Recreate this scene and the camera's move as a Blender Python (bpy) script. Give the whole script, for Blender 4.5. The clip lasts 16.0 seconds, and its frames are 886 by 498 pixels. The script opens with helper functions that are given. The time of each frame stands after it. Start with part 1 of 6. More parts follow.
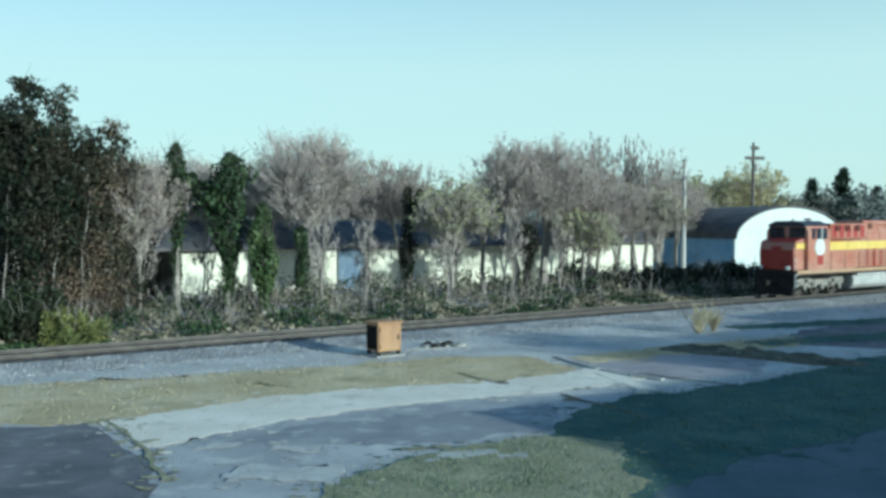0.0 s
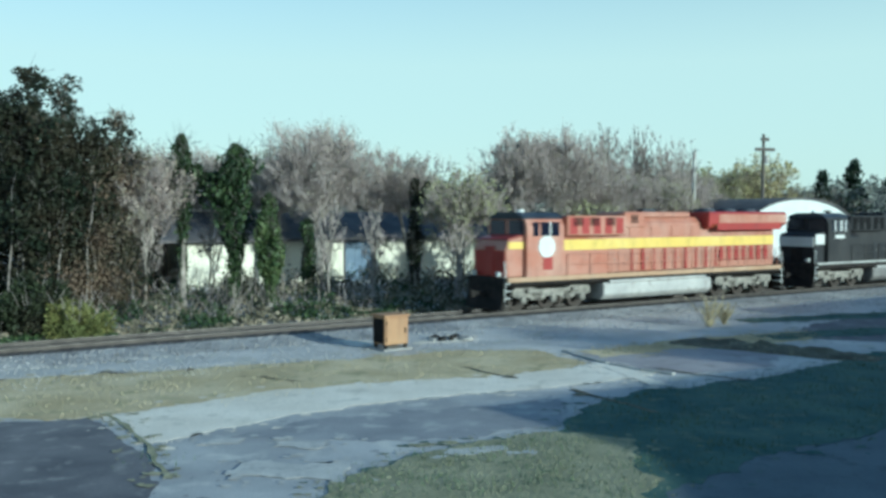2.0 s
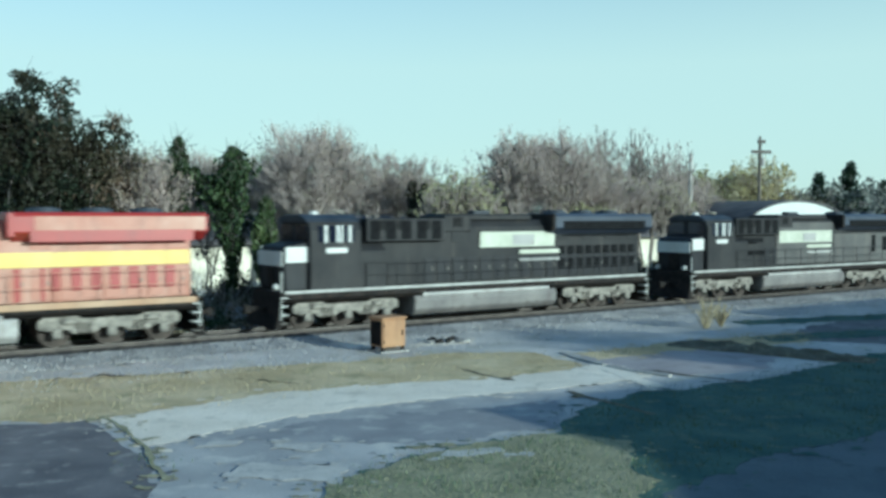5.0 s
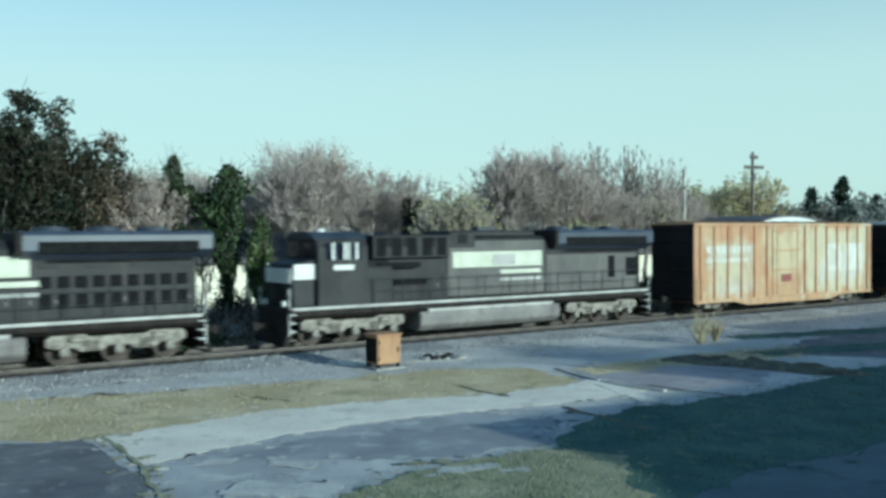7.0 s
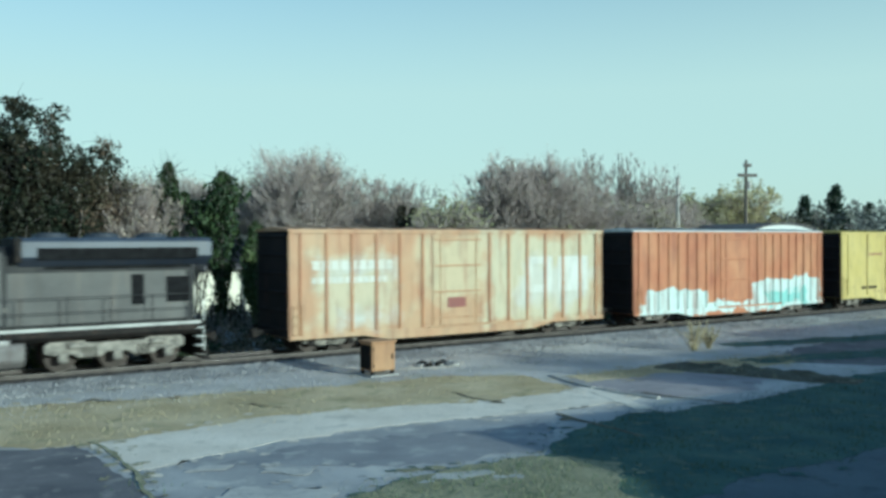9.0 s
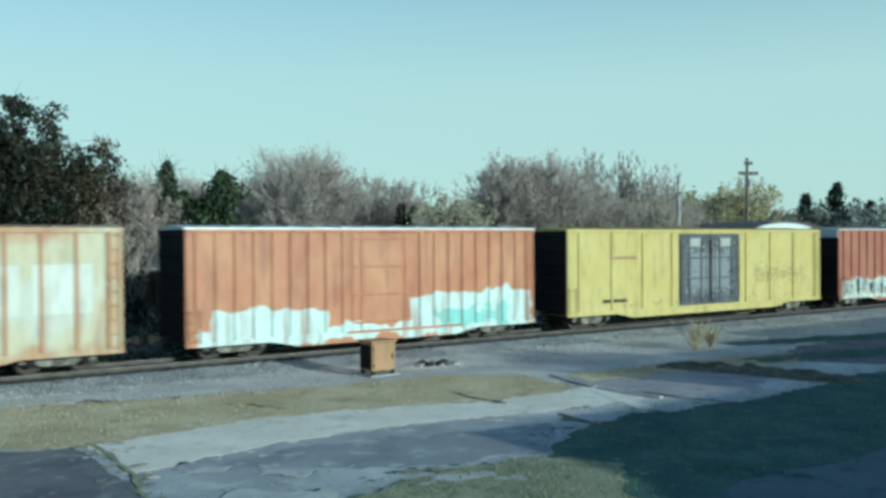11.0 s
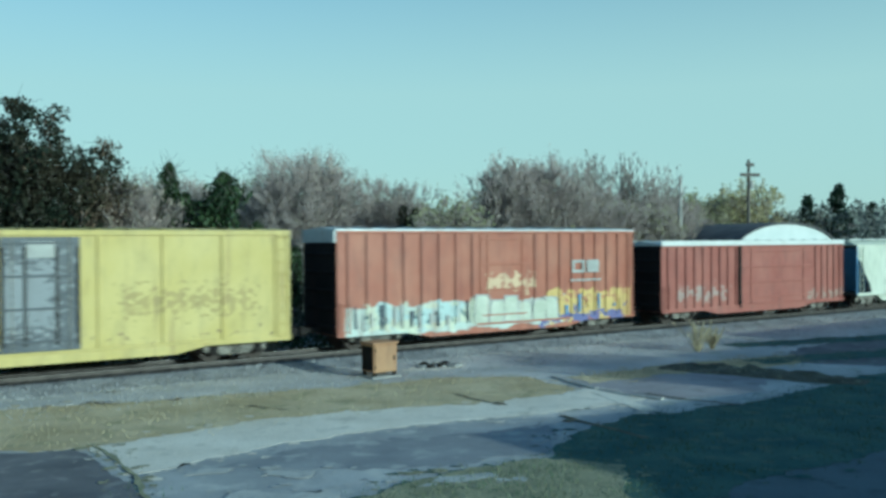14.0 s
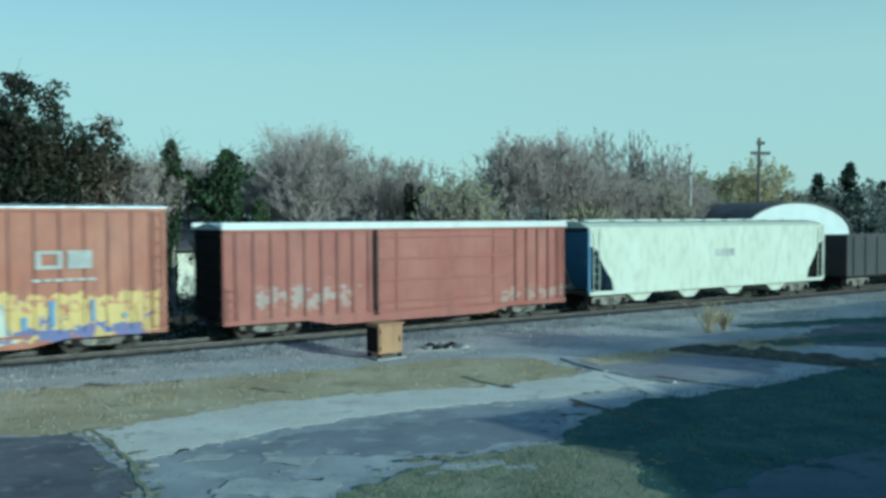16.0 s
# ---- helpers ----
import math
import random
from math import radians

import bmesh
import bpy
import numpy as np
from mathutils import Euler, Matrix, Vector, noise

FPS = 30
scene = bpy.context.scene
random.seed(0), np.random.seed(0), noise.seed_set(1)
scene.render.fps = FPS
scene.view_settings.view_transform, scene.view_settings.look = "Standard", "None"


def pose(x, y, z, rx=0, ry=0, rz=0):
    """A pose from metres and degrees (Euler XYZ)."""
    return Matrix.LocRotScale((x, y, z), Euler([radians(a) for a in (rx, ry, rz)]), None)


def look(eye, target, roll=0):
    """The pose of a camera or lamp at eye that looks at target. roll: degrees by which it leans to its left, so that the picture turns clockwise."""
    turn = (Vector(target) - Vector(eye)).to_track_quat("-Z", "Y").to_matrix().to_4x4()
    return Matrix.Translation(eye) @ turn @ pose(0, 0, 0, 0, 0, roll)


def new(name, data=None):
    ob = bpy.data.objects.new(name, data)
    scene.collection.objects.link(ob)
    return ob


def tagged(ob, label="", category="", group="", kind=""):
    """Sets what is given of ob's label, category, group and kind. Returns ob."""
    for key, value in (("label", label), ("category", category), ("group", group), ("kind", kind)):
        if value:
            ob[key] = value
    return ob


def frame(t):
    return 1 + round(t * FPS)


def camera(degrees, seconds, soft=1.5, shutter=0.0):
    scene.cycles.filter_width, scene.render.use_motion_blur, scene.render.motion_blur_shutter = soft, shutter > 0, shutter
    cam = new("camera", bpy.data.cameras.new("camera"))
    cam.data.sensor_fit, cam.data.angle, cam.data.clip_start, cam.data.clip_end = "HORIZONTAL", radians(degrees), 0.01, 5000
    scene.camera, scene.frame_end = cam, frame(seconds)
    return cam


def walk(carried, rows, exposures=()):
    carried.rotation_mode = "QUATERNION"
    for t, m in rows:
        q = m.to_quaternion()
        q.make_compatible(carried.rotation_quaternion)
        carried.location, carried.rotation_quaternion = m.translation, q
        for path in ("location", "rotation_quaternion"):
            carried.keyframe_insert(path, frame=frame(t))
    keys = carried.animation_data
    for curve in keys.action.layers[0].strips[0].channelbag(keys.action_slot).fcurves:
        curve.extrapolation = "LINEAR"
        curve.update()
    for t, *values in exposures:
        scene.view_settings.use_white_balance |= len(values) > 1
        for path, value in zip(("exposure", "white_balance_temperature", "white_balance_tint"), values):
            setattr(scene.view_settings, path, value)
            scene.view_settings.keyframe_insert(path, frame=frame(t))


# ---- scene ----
# Plan: x right, y ahead, z up. The railway runs straight at TH degrees to the x axis;
# u is measured along it, n across it, away from the eye.
SECONDS = 16.0
EYE = 4.92
cam = camera(52.0, SECONDS, soft=3.2, shutter=0.45)
ROWS = [
    (0.0, -0.0, 0.0, -1.661, 0.0),
    (0.5, 0.06, 0.141, -1.887, -0.0),
    (1.0, 0.3, 0.226, -1.964, 0.037),
    (1.5, 0.27, 0.249, -1.948, -0.052),
    (2.0, 0.42, 0.477, -2.173, -0.032),
    (2.5, 0.49, 0.633, -2.366, -0.156),
    (3.0, 0.4, 0.51, -2.176, -0.13),
    (3.5, 0.32, 0.415, -2.154, -0.096),
    (6.0, 0.39, 0.065, -1.506, 0.227),
    (6.5, 0.13, -0.171, -0.934, 0.242),
    (7.0, 0.25, -0.049, -0.959, 0.35),
    (7.5, 0.28, -0.192, -0.948, 0.356),
    (8.0, 0.28, -0.236, -0.793, 0.448),
    (8.5, -0.01, -0.206, -0.464, 0.388),
    (9.0, 0.16, -0.396, -0.505, 0.236),
    (9.5, 0.05, -0.358, -0.523, 0.183),
    (10.0, 0.14, -0.531, -0.216, 0.301),
    (12.5, 0.58, -0.092, -1.261, 0.441),
    (13.0, 0.58, -0.267, -1.142, 0.491),
    (13.5, 0.32, -0.34, -0.535, 0.46),
    (14.0, 0.37, -0.278, -0.477, 0.365),
    (14.5, 0.65, -0.085, -0.801, 0.321),
    (15.0, 1.1, 0.087, -1.902, 0.179),
    (15.5, 1.13, -0.021, -1.692, 0.354),
    (16.0, 1.13, 0.135, -1.813, 0.29),
]
walk(cam, [(t, pose(0, ahead, EYE, 90 + pitch, roll, yaw)) for t, ahead, yaw, pitch, roll in ROWS],
     exposures=[(0.0, 0.14, 4470, -14), (9.0, -0.01, 4520, -16), (16.0, -0.27, 4130, -24)])

TH = 34.48
UX, UY = math.cos(radians(TH)), math.sin(radians(TH))
RAIL = 0.35          # top of the rail over the ground
NEAR = 33.27         # n of the train's near side
MID = NEAR + 1.6     # n of the track's middle


def at(u, n, z=0.0):
    return Vector((u * UX - n * UY, u * UY + n * UX, z))


# ---- light ----
SUN_WAY = Vector((0.80, -0.60, 0)).normalized()
SUN_UP = radians(13.0)
world = bpy.data.worlds.new("sky")
scene.world = world
world.use_nodes = True
wn = world.node_tree.nodes
wn.clear()
sky = wn.new("ShaderNodeTexSky")
sky.sky_type = "NISHITA"
sky.sun_disc = False
sky.sun_elevation = SUN_UP
sky.sun_rotation = math.atan2(SUN_WAY.x, SUN_WAY.y)
sky.dust_density = 0.8
sky.ozone_density = 1.0
back = wn.new("ShaderNodeBackground")
back.inputs["Strength"].default_value = 0.136
out = wn.new("ShaderNodeOutputWorld")
haze = wn.new("ShaderNodeMix")
haze.data_type = "RGBA"
haze.inputs[7].default_value = (5.8, 5.55, 4.2, 1)     # bright haze, thickest over the horizon
ways = wn.new("ShaderNodeTexCoord")
split = wn.new("ShaderNodeSeparateXYZ")
thin = wn.new("ShaderNodeMapRange")
thin.inputs[1].default_value, thin.inputs[2].default_value = 0.16, 0.42
thin.inputs[3].default_value, thin.inputs[4].default_value = 0.84, 0.0
world.node_tree.links.new(ways.outputs["Generated"], split.inputs[0])
world.node_tree.links.new(split.outputs[2], thin.inputs[0])
world.node_tree.links.new(thin.outputs[0], haze.inputs[0])
world.node_tree.links.new(sky.outputs[0], haze.inputs[6])
world.node_tree.links.new(haze.outputs[2], back.inputs[0])
world.node_tree.links.new(back.outputs[0], out.inputs[0])
sun_data = bpy.data.lights.new("sun", "SUN")
sun_data.energy = 5.0
sun_data.angle = radians(0.6)
sun_data.color = (1.0, 0.84, 0.63)
sun = new("sun", sun_data)
sun.matrix_world = look(SUN_WAY * 60 + Vector((0, 0, 60 * math.tan(SUN_UP))), (0, 0, 0))


# ---- materials ----
class Nodes:
    """A small helper round one material's node tree."""

    def __init__(self, name):
        self.mat = bpy.data.materials.new(name)
        self.mat.use_nodes = True
        self.tree = self.mat.node_tree
        self.shader = self.tree.nodes["Principled BSDF"]
        self.place = self.tree.nodes.new("ShaderNodeTexCoord").outputs["Object"]

    def link(self, a, b):
        self.tree.links.new(a, b)

    def node(self, kind):
        return self.tree.nodes.new(kind)

    def noise(self, scale, detail=4, stretch=(1, 1, 1), rough=0.55):
        m = self.node("ShaderNodeMapping")
        m.inputs["Scale"].default_value = stretch
        self.link(self.place, m.inputs[0])
        n = self.node("ShaderNodeTexNoise")
        n.inputs["Scale"].default_value = scale
        n.inputs["Detail"].default_value = detail
        n.inputs["Roughness"].default_value = rough
        self.link(m.outputs[0], n.inputs["Vector"])
        return n.outputs["Fac"]

    def math(self, op, a, b=0.0, clamp=False):
        n = self.node("ShaderNodeMath")
        n.operation = op
        n.use_clamp = clamp
        for i, v in enumerate((a, b)):
            if isinstance(v, (int, float)):
                n.inputs[i].default_value = v
            else:
                self.link(v, n.inputs[i])
        return n.outputs[0]

    def step(self, v, lo, hi):
        n = self.node("ShaderNodeMapRange")
        n.inputs[1].default_value, n.inputs[2].default_value = lo, hi
        self.link(v, n.inputs[0])
        return n.outputs[0]

    def mix(self, fac, a, b, blend="MIX"):
        n = self.node("ShaderNodeMix")
        n.data_type = "RGBA"
        n.blend_type = blend
        for socket, v in ((n.inputs[0], fac), (n.inputs[6], a), (n.inputs[7], b)):
            if isinstance(v, (int, float)):
                socket.default_value = v
            elif isinstance(v, tuple):
                socket.default_value = (*v[:3], 1)
            else:
                self.link(v, socket)
        return n.outputs[2]

    def grain(self, colour, fac, low=0.75, high=1.25):
        g = self.node("ShaderNodeCombineColor")
        v = self.math("MULTIPLY_ADD", fac, high - low)
        v.node.inputs[2].default_value = low
        for i in range(3):
            self.link(v, g.inputs[i])
        return self.mix(1.0, colour, g.outputs[0], "MULTIPLY")

    def axis(self, i):
        s = self.node("ShaderNodeSeparateXYZ")
        self.link(self.place, s.inputs[0])
        return s.outputs[i]

    def island(self):
        return self.node("ShaderNodeNewGeometry").outputs["Random Per Island"]

    def piece(self):
        return self.node("ShaderNodeObjectInfo").outputs["Random"]

    def bump(self, fac, strength, distance=0.02):
        b = self.node("ShaderNodeBump")
        b.inputs["Strength"].default_value = strength
        b.inputs["Distance"].default_value = distance
        self.link(fac, b.inputs["Height"])
        self.link(b.outputs[0], self.shader.inputs["Normal"])

    def done(self, colour, rough=0.8, metal=0.0, spec=0.5):
        if isinstance(colour, tuple):
            self.shader.inputs["Base Color"].default_value = (*colour, 1)
        else:
            self.link(colour, self.shader.inputs["Base Color"])
        self.shader.inputs["Roughness"].default_value = rough
        self.shader.inputs["Metallic"].default_value = metal
        self.shader.inputs["Specular IOR Level"].default_value = spec
        return self.mat


def surface(name, a, b, scale=0.6, fine=14, rough=0.85, metal=0.0, bump=0.3, depth=0.02, stretch=(1, 1, 1), c=None, spec=0.4):
    """Two colours in blotches, a third in patches, fine grain and relief."""
    k = Nodes(name)
    col = k.mix(k.step(k.noise(scale, 5, stretch), 0.35, 0.65), a, b)
    if c:
        col = k.mix(k.step(k.noise(scale * 2.7, 4, stretch), 0.55, 0.7), col, c)
    f = k.noise(fine, 5, stretch)
    col = k.grain(col, f, 0.7, 1.3)
    if bump:
        k.bump(f, bump, depth)
    return k.done(col, rough, metal, spec)


def leafy(name, a, b, c, rough=0.7):
    """Leaves or twigs: the colour changes from piece to piece and in clumps."""
    k = Nodes(name)
    col = k.mix(k.island(), a, b)
    col = k.mix(k.step(k.noise(0.7, 3), 0.42, 0.62), col, c)
    return k.done(col, rough, 0, 0.25)


def paint(name, base, faded, rust, marks=(), streak=0.5, rough=0.5, rusty=0.62, dirt=(0.05, 0.04, 0.035), spec=0.5, crisp=14.0):
    """Weathered vehicle paint: fading, rust in streaks that run down, road dirt, and sprayed
    marks. A mark: colour, x0, x1, z0, z1, raggedness, scale of its shapes, cut."""
    k = Nodes(name)
    x, z = k.axis(0), k.axis(2)
    col = k.mix(k.step(k.noise(0.55, 4), 0.3, 0.7), base, faded)
    runs = k.noise(2.2, 5, (1.6, 1.0, 0.13))
    for colour, x0, x1, z0, z1, ragged, scale, cut in marks:
        edge = k.math("MINIMUM", k.math("MINIMUM", k.math("SUBTRACT", x, x0), k.math("SUBTRACT", x1, x)),
                      k.math("MINIMUM", k.math("SUBTRACT", z, z0), k.math("SUBTRACT", z1, z)))
        wave = k.math("MULTIPLY", k.math("SUBTRACT", k.noise(scale, 3), cut), ragged)
        mask = k.math("MULTIPLY", k.math("ADD", edge, wave), crisp, True)
        col = k.mix(mask, col, colour)
    col = k.mix(k.math("MULTIPLY", k.step(runs, rusty - 0.06, rusty + 0.1), streak), col, rust)
    col = k.mix(k.math("MULTIPLY", k.step(k.noise(2.6, 6, (1, 1, 0.35)), 0.48, 0.8), 0.3), col, dirt)
    f = k.noise(30, 4)
    col = k.grain(col, f, 0.86, 1.14)
    k.bump(f, 0.12, 0.01)
    return k.done(col, rough, 0.0, spec)


M = {}
M["ground"] = surface("gravel_ground", (0.43, 0.405, 0.385), (0.61, 0.565, 0.53), 0.35, 7, 0.95, bump=0.6, depth=0.04, c=(0.44, 0.415, 0.34))
M["asphalt"] = surface("old_asphalt", (0.31, 0.30, 0.305), (0.48, 0.46, 0.45), 0.35, 22, 0.9, bump=0.4, c=(0.57, 0.54, 0.5))
# darker asphalt patches, deepened for the view's dim corner and the yard's shade
M["dark_asphalt"] = surface("patched_shaded_asphalt", (0.105, 0.1, 0.112), (0.19, 0.178, 0.185), 0.6, 20, 0.9, bump=0.4, c=(0.28, 0.262, 0.25))
M["strip_asphalt"] = surface("newer_asphalt", (0.22, 0.217, 0.235), (0.34, 0.33, 0.338), 0.5, 20, 0.9, bump=0.4, c=(0.46, 0.44, 0.42))
M["shade_paving"] = surface("shaded_asphalt", (0.09, 0.11, 0.13), (0.135, 0.155, 0.175), 0.5, 16, 0.9, c=(0.07, 0.09, 0.1))
M["worn_pale"] = surface("pale_worn_paving", (0.45, 0.425, 0.40), (0.58, 0.545, 0.50), 1.2, 16, 0.9, c=(0.38, 0.36, 0.35))
M["yard"] = surface("purple_brown_old_paving", (0.3, 0.268, 0.275), (0.41, 0.37, 0.375), 0.5, 12, 0.95, bump=0.5, c=(0.24, 0.22, 0.215))
M["concrete"] = surface("pale_concrete", (0.70, 0.62, 0.51), (0.84, 0.755, 0.64), 0.5, 16, 0.9, bump=0.3, c=(0.57, 0.51, 0.42))
M["dry_grass"] = surface("dry_turf", (0.44, 0.345, 0.19), (0.62, 0.51, 0.32), 0.45, 9, 0.95, bump=0.7, depth=0.05, c=(0.33, 0.29, 0.16))
M["turf"] = surface("shaded_green_turf", (0.04, 0.086, 0.08), (0.085, 0.135, 0.108), 0.6, 9, 0.95, bump=0.7, depth=0.05, c=(0.13, 0.155, 0.11))
M["straw_turf"] = surface("sunlit_straw_turf", (0.25, 0.235, 0.14), (0.36, 0.33, 0.21), 0.9, 9, 0.95, bump=0.7, depth=0.05, c=(0.16, 0.17, 0.1))
M["blade_straw"] = leafy("straw_grass_blades", (0.25, 0.25, 0.155), (0.38, 0.365, 0.25), (0.19, 0.2, 0.115), 0.9)
M["ballast"] = surface("ballast", (0.27, 0.26, 0.265), (0.42, 0.40, 0.39), 0.5, 11, 0.95, bump=0.9, depth=0.06, c=(0.2, 0.19, 0.19))
M["dark_ballast"] = surface("dark_ballast_stone", (0.05, 0.046, 0.05), (0.1, 0.093, 0.095), 0.7, 11, 0.95, bump=0.9, depth=0.06, c=(0.13, 0.12, 0.12), spec=0.15)
M["stone"] = surface("rubble_stone", (0.30, 0.28, 0.26), (0.42, 0.40, 0.37), 1.5, 18, 0.9)
M["tie"] = surface("creosoted_wood", (0.04, 0.035, 0.033), (0.085, 0.072, 0.064), 1.5, 20, 0.9, stretch=(1, 6, 1))
M["rail"] = surface("rail_steel", (0.06, 0.05, 0.046), (0.1, 0.085, 0.075), 2, 25, 0.55, 0.4)
M["bright_rail"] = surface("polished_railhead", (0.35, 0.33, 0.31), (0.45, 0.43, 0.4), 2, 25, 0.3, 0.9, bump=0.05)
M["steel"] = surface("dusty_cast_steel", (0.13, 0.12, 0.105), (0.34, 0.31, 0.265), 3.5, 20, 0.8, 0.0, c=(0.05, 0.04, 0.033), spec=0.2)
M["dark_steel"] = surface("dark_underframe_steel", (0.014, 0.013, 0.013), (0.034, 0.029, 0.026), 2, 20, 0.85, 0.0, c=(0.055, 0.038, 0.028), spec=0.15)
M["wheel"] = surface("wheel_steel", (0.045, 0.036, 0.03), (0.085, 0.066, 0.055), 2, 20, 0.7, 0.3)
M["tank"] = surface("dusty_grey_tank_paint", (0.34, 0.325, 0.31), (0.46, 0.44, 0.41), 1.0, 20, 0.6, c=(0.26, 0.23, 0.2))
M["dark_tank"] = surface("dusty_dark_tank_paint", (0.13, 0.118, 0.115), (0.21, 0.195, 0.18), 1.0, 20, 0.6, c=(0.11, 0.09, 0.08))
M["glass"] = Nodes("dark_cab_glass").done((0.008, 0.012, 0.025), 0.06, 0, 0.7)
M["black_paint"] = paint("black_locomotive_paint", (0.011, 0.011, 0.014), (0.026, 0.026, 0.03), (0.07, 0.06, 0.05), streak=0.3, rough=0.55, spec=0.3)
# black paint tinted blue, the sky's reflection put into its colour
M["blue_black"] = paint("sky_tinted_black_paint", (0.03, 0.038, 0.058), (0.055, 0.066, 0.095), (0.08, 0.075, 0.07), streak=0.3, rough=0.4)
M["dusty_glare"] = paint("dusty_glare_paint", (0.075, 0.072, 0.07), (0.135, 0.128, 0.12), (0.17, 0.14, 0.115), streak=0.5, rough=0.6, spec=0.3)
M["grey_black"] = paint("faded_black_locomotive_paint", (0.014, 0.014, 0.016), (0.04, 0.038, 0.038), (0.095, 0.08, 0.068), streak=0.5, rough=0.6, spec=0.25)
M["vent"] = surface("dark_grille", (0.006, 0.006, 0.007), (0.014, 0.014, 0.015), 4, 30, 0.8, spec=0.1)
M["dusty_white"] = surface("dusty_white_paint", (0.30, 0.29, 0.27), (0.44, 0.43, 0.40), 1.5, 25, 0.6, bump=0.05)
M["white_paint"] = surface("white_paint", (0.58, 0.57, 0.53), (0.66, 0.65, 0.62), 1.5, 25, 0.5, bump=0.05)
M["faded_white"] = paint("worn_white_emblem_paint", (0.52, 0.51, 0.44), (0.6, 0.6, 0.55), (0.42, 0.3, 0.17), streak=0.5, rough=0.6, rusty=0.58)
M["cream_mark"] = surface("cream_paint", (0.44, 0.45, 0.35), (0.56, 0.56, 0.46), 1.5, 25, 0.5, bump=0.05)
M["orange"] = paint("orange_red_locomotive_paint", (0.35, 0.11, 0.058), (0.45, 0.265, 0.195), (0.27, 0.085, 0.045), streak=0.3, rough=0.45, rusty=0.64, spec=0.5)
M["dusty_orange"] = paint("dust_covered_orange_sill_paint", (0.36, 0.21, 0.11), (0.42, 0.29, 0.18), (0.26, 0.12, 0.06), streak=0.3, rough=0.6)
M["deep_red"] = paint("deep_red_locomotive_paint", (0.26, 0.022, 0.02), (0.31, 0.033, 0.025), (0.18, 0.03, 0.025), streak=0.25, rough=0.38)
M["yellow"] = paint("yellow_stripe_paint", (0.66, 0.46, 0.07), (0.7, 0.52, 0.14), (0.46, 0.29, 0.06), streak=0.2, rough=0.4)
# sooty roof paint with a blue tint for the sky it mirrors
M["roof_dark"] = surface("sooty_sky_tinted_paint", (0.02, 0.024, 0.034), (0.045, 0.05, 0.064), 1, 20, 0.5)
M["galvanised"] = surface("galvanised_roof", (0.50, 0.51, 0.51), (0.62, 0.63, 0.62), 0.8, 20, 0.5, 0.3, bump=0.1, c=(0.42, 0.36, 0.30))
TEAL, PALE = (0.30, 0.55, 0.50), (0.56, 0.64, 0.60)
M["tan_car"] = paint("weathered_cream_tan_paint", (0.39, 0.21, 0.1), (0.43, 0.305, 0.17), (0.25, 0.1, 0.042),
                     [((0.459, 0.4, 0.266), 0.7, 5.6, 0.8, 4.4, 2.8, 0.8, 0.6), ((0.459, 0.377, 0.229), 6.0, 10.2, 1.6, 5.0, 2.2, 0.8, 0.48),
                      ((0.474, 0.422, 0.281), 9.6, 17.2, 0.6, 5.0, 2.6, 0.7, 0.46), ((0.488, 0.474, 0.4), 11.4, 16.8, 1.1, 4.0, 2.6, 0.9, 0.52), ((0.474, 0.474, 0.414), 2.0, 5.2, 0.8, 1.9, 1.8, 1.2, 0.5),
                      ((0.459, 0.459, 0.4), 1.0, 5.2, 2.9, 4.0, 1.6, 1.1, 0.5)], 0.55, 0.55, 0.57, crisp=1.6)
M["orange_car"] = paint("weathered_orange_paint", (0.369, 0.131, 0.0558), (0.468, 0.23, 0.108), (0.216, 0.0675, 0.0324),
                        [(PALE, 1.0, 6.0, 0.5, 1.9, 1.6, 0.6, 0.5), (PALE, 9.6, 16.6, 0.5, 2.3, 1.8, 0.55, 0.5), (PALE, 0.6, 16.6, 0.5, 1.1, 1.8, 0.9, 0.5),
                         (TEAL, 10.8, 15.4, 0.5, 1.7, 2.4, 1.3, 0.58)], 0.6, 0.55, 0.56)
M["yellow_car"] = paint("faded_yellow_paint", (0.475, 0.375, 0.1), (0.54, 0.44, 0.155), (0.24, 0.16, 0.06),
                        [((0.37, 0.285, 0.09), 13.4, 21.0, 0.7, 4.2, 4.0, 4.6, 0.86), ((0.23, 0.16, 0.07), 0.5, 21.0, 0.7, 1.6, 3.0, 4.4, 0.74)], 0.5, 0.6, 0.6)
SPRAYED = [((0.52, 0.56, 0.5), 0.5, 12.4, 0.6, 1.85, 1.0, 0.8, 0.46), ((0.58, 0.58, 0.44), 1.4, 7.2, 0.7, 1.8, 1.6, 1.6, 0.5), ((0.56, 0.40, 0.24), 7.6, 10.6, 2.2, 3.1, 2.4, 2.6, 0.56),
           ((0.46, 0.54, 0.52), 2.0, 6.5, 0.9, 1.9, 2.6, 1.5, 0.56), ((0.58, 0.42, 0.13), 11.4, 17.0, 0.7, 2.1, 1.4, 1.3, 0.48), ((0.42, 0.2, 0.1), 11.4, 16.9, 1.1, 2.4, 3.2, 3.4, 0.7),
           ((0.13, 0.13, 0.3), 10.8, 16.6, 0.55, 1.2, 2.4, 2.2, 0.54), ((0.12, 0.16, 0.16), 0.8, 12.0, 0.75, 2.0, 3.4, 3.4, 0.72)]
M["red_car"] = paint("sun_faded_red_orange_boxcar_paint", (0.287, 0.0861, 0.0451), (0.361, 0.148, 0.0861), (0.18, 0.0492, 0.0295), SPRAYED, 0.5, 0.55, 0.58)
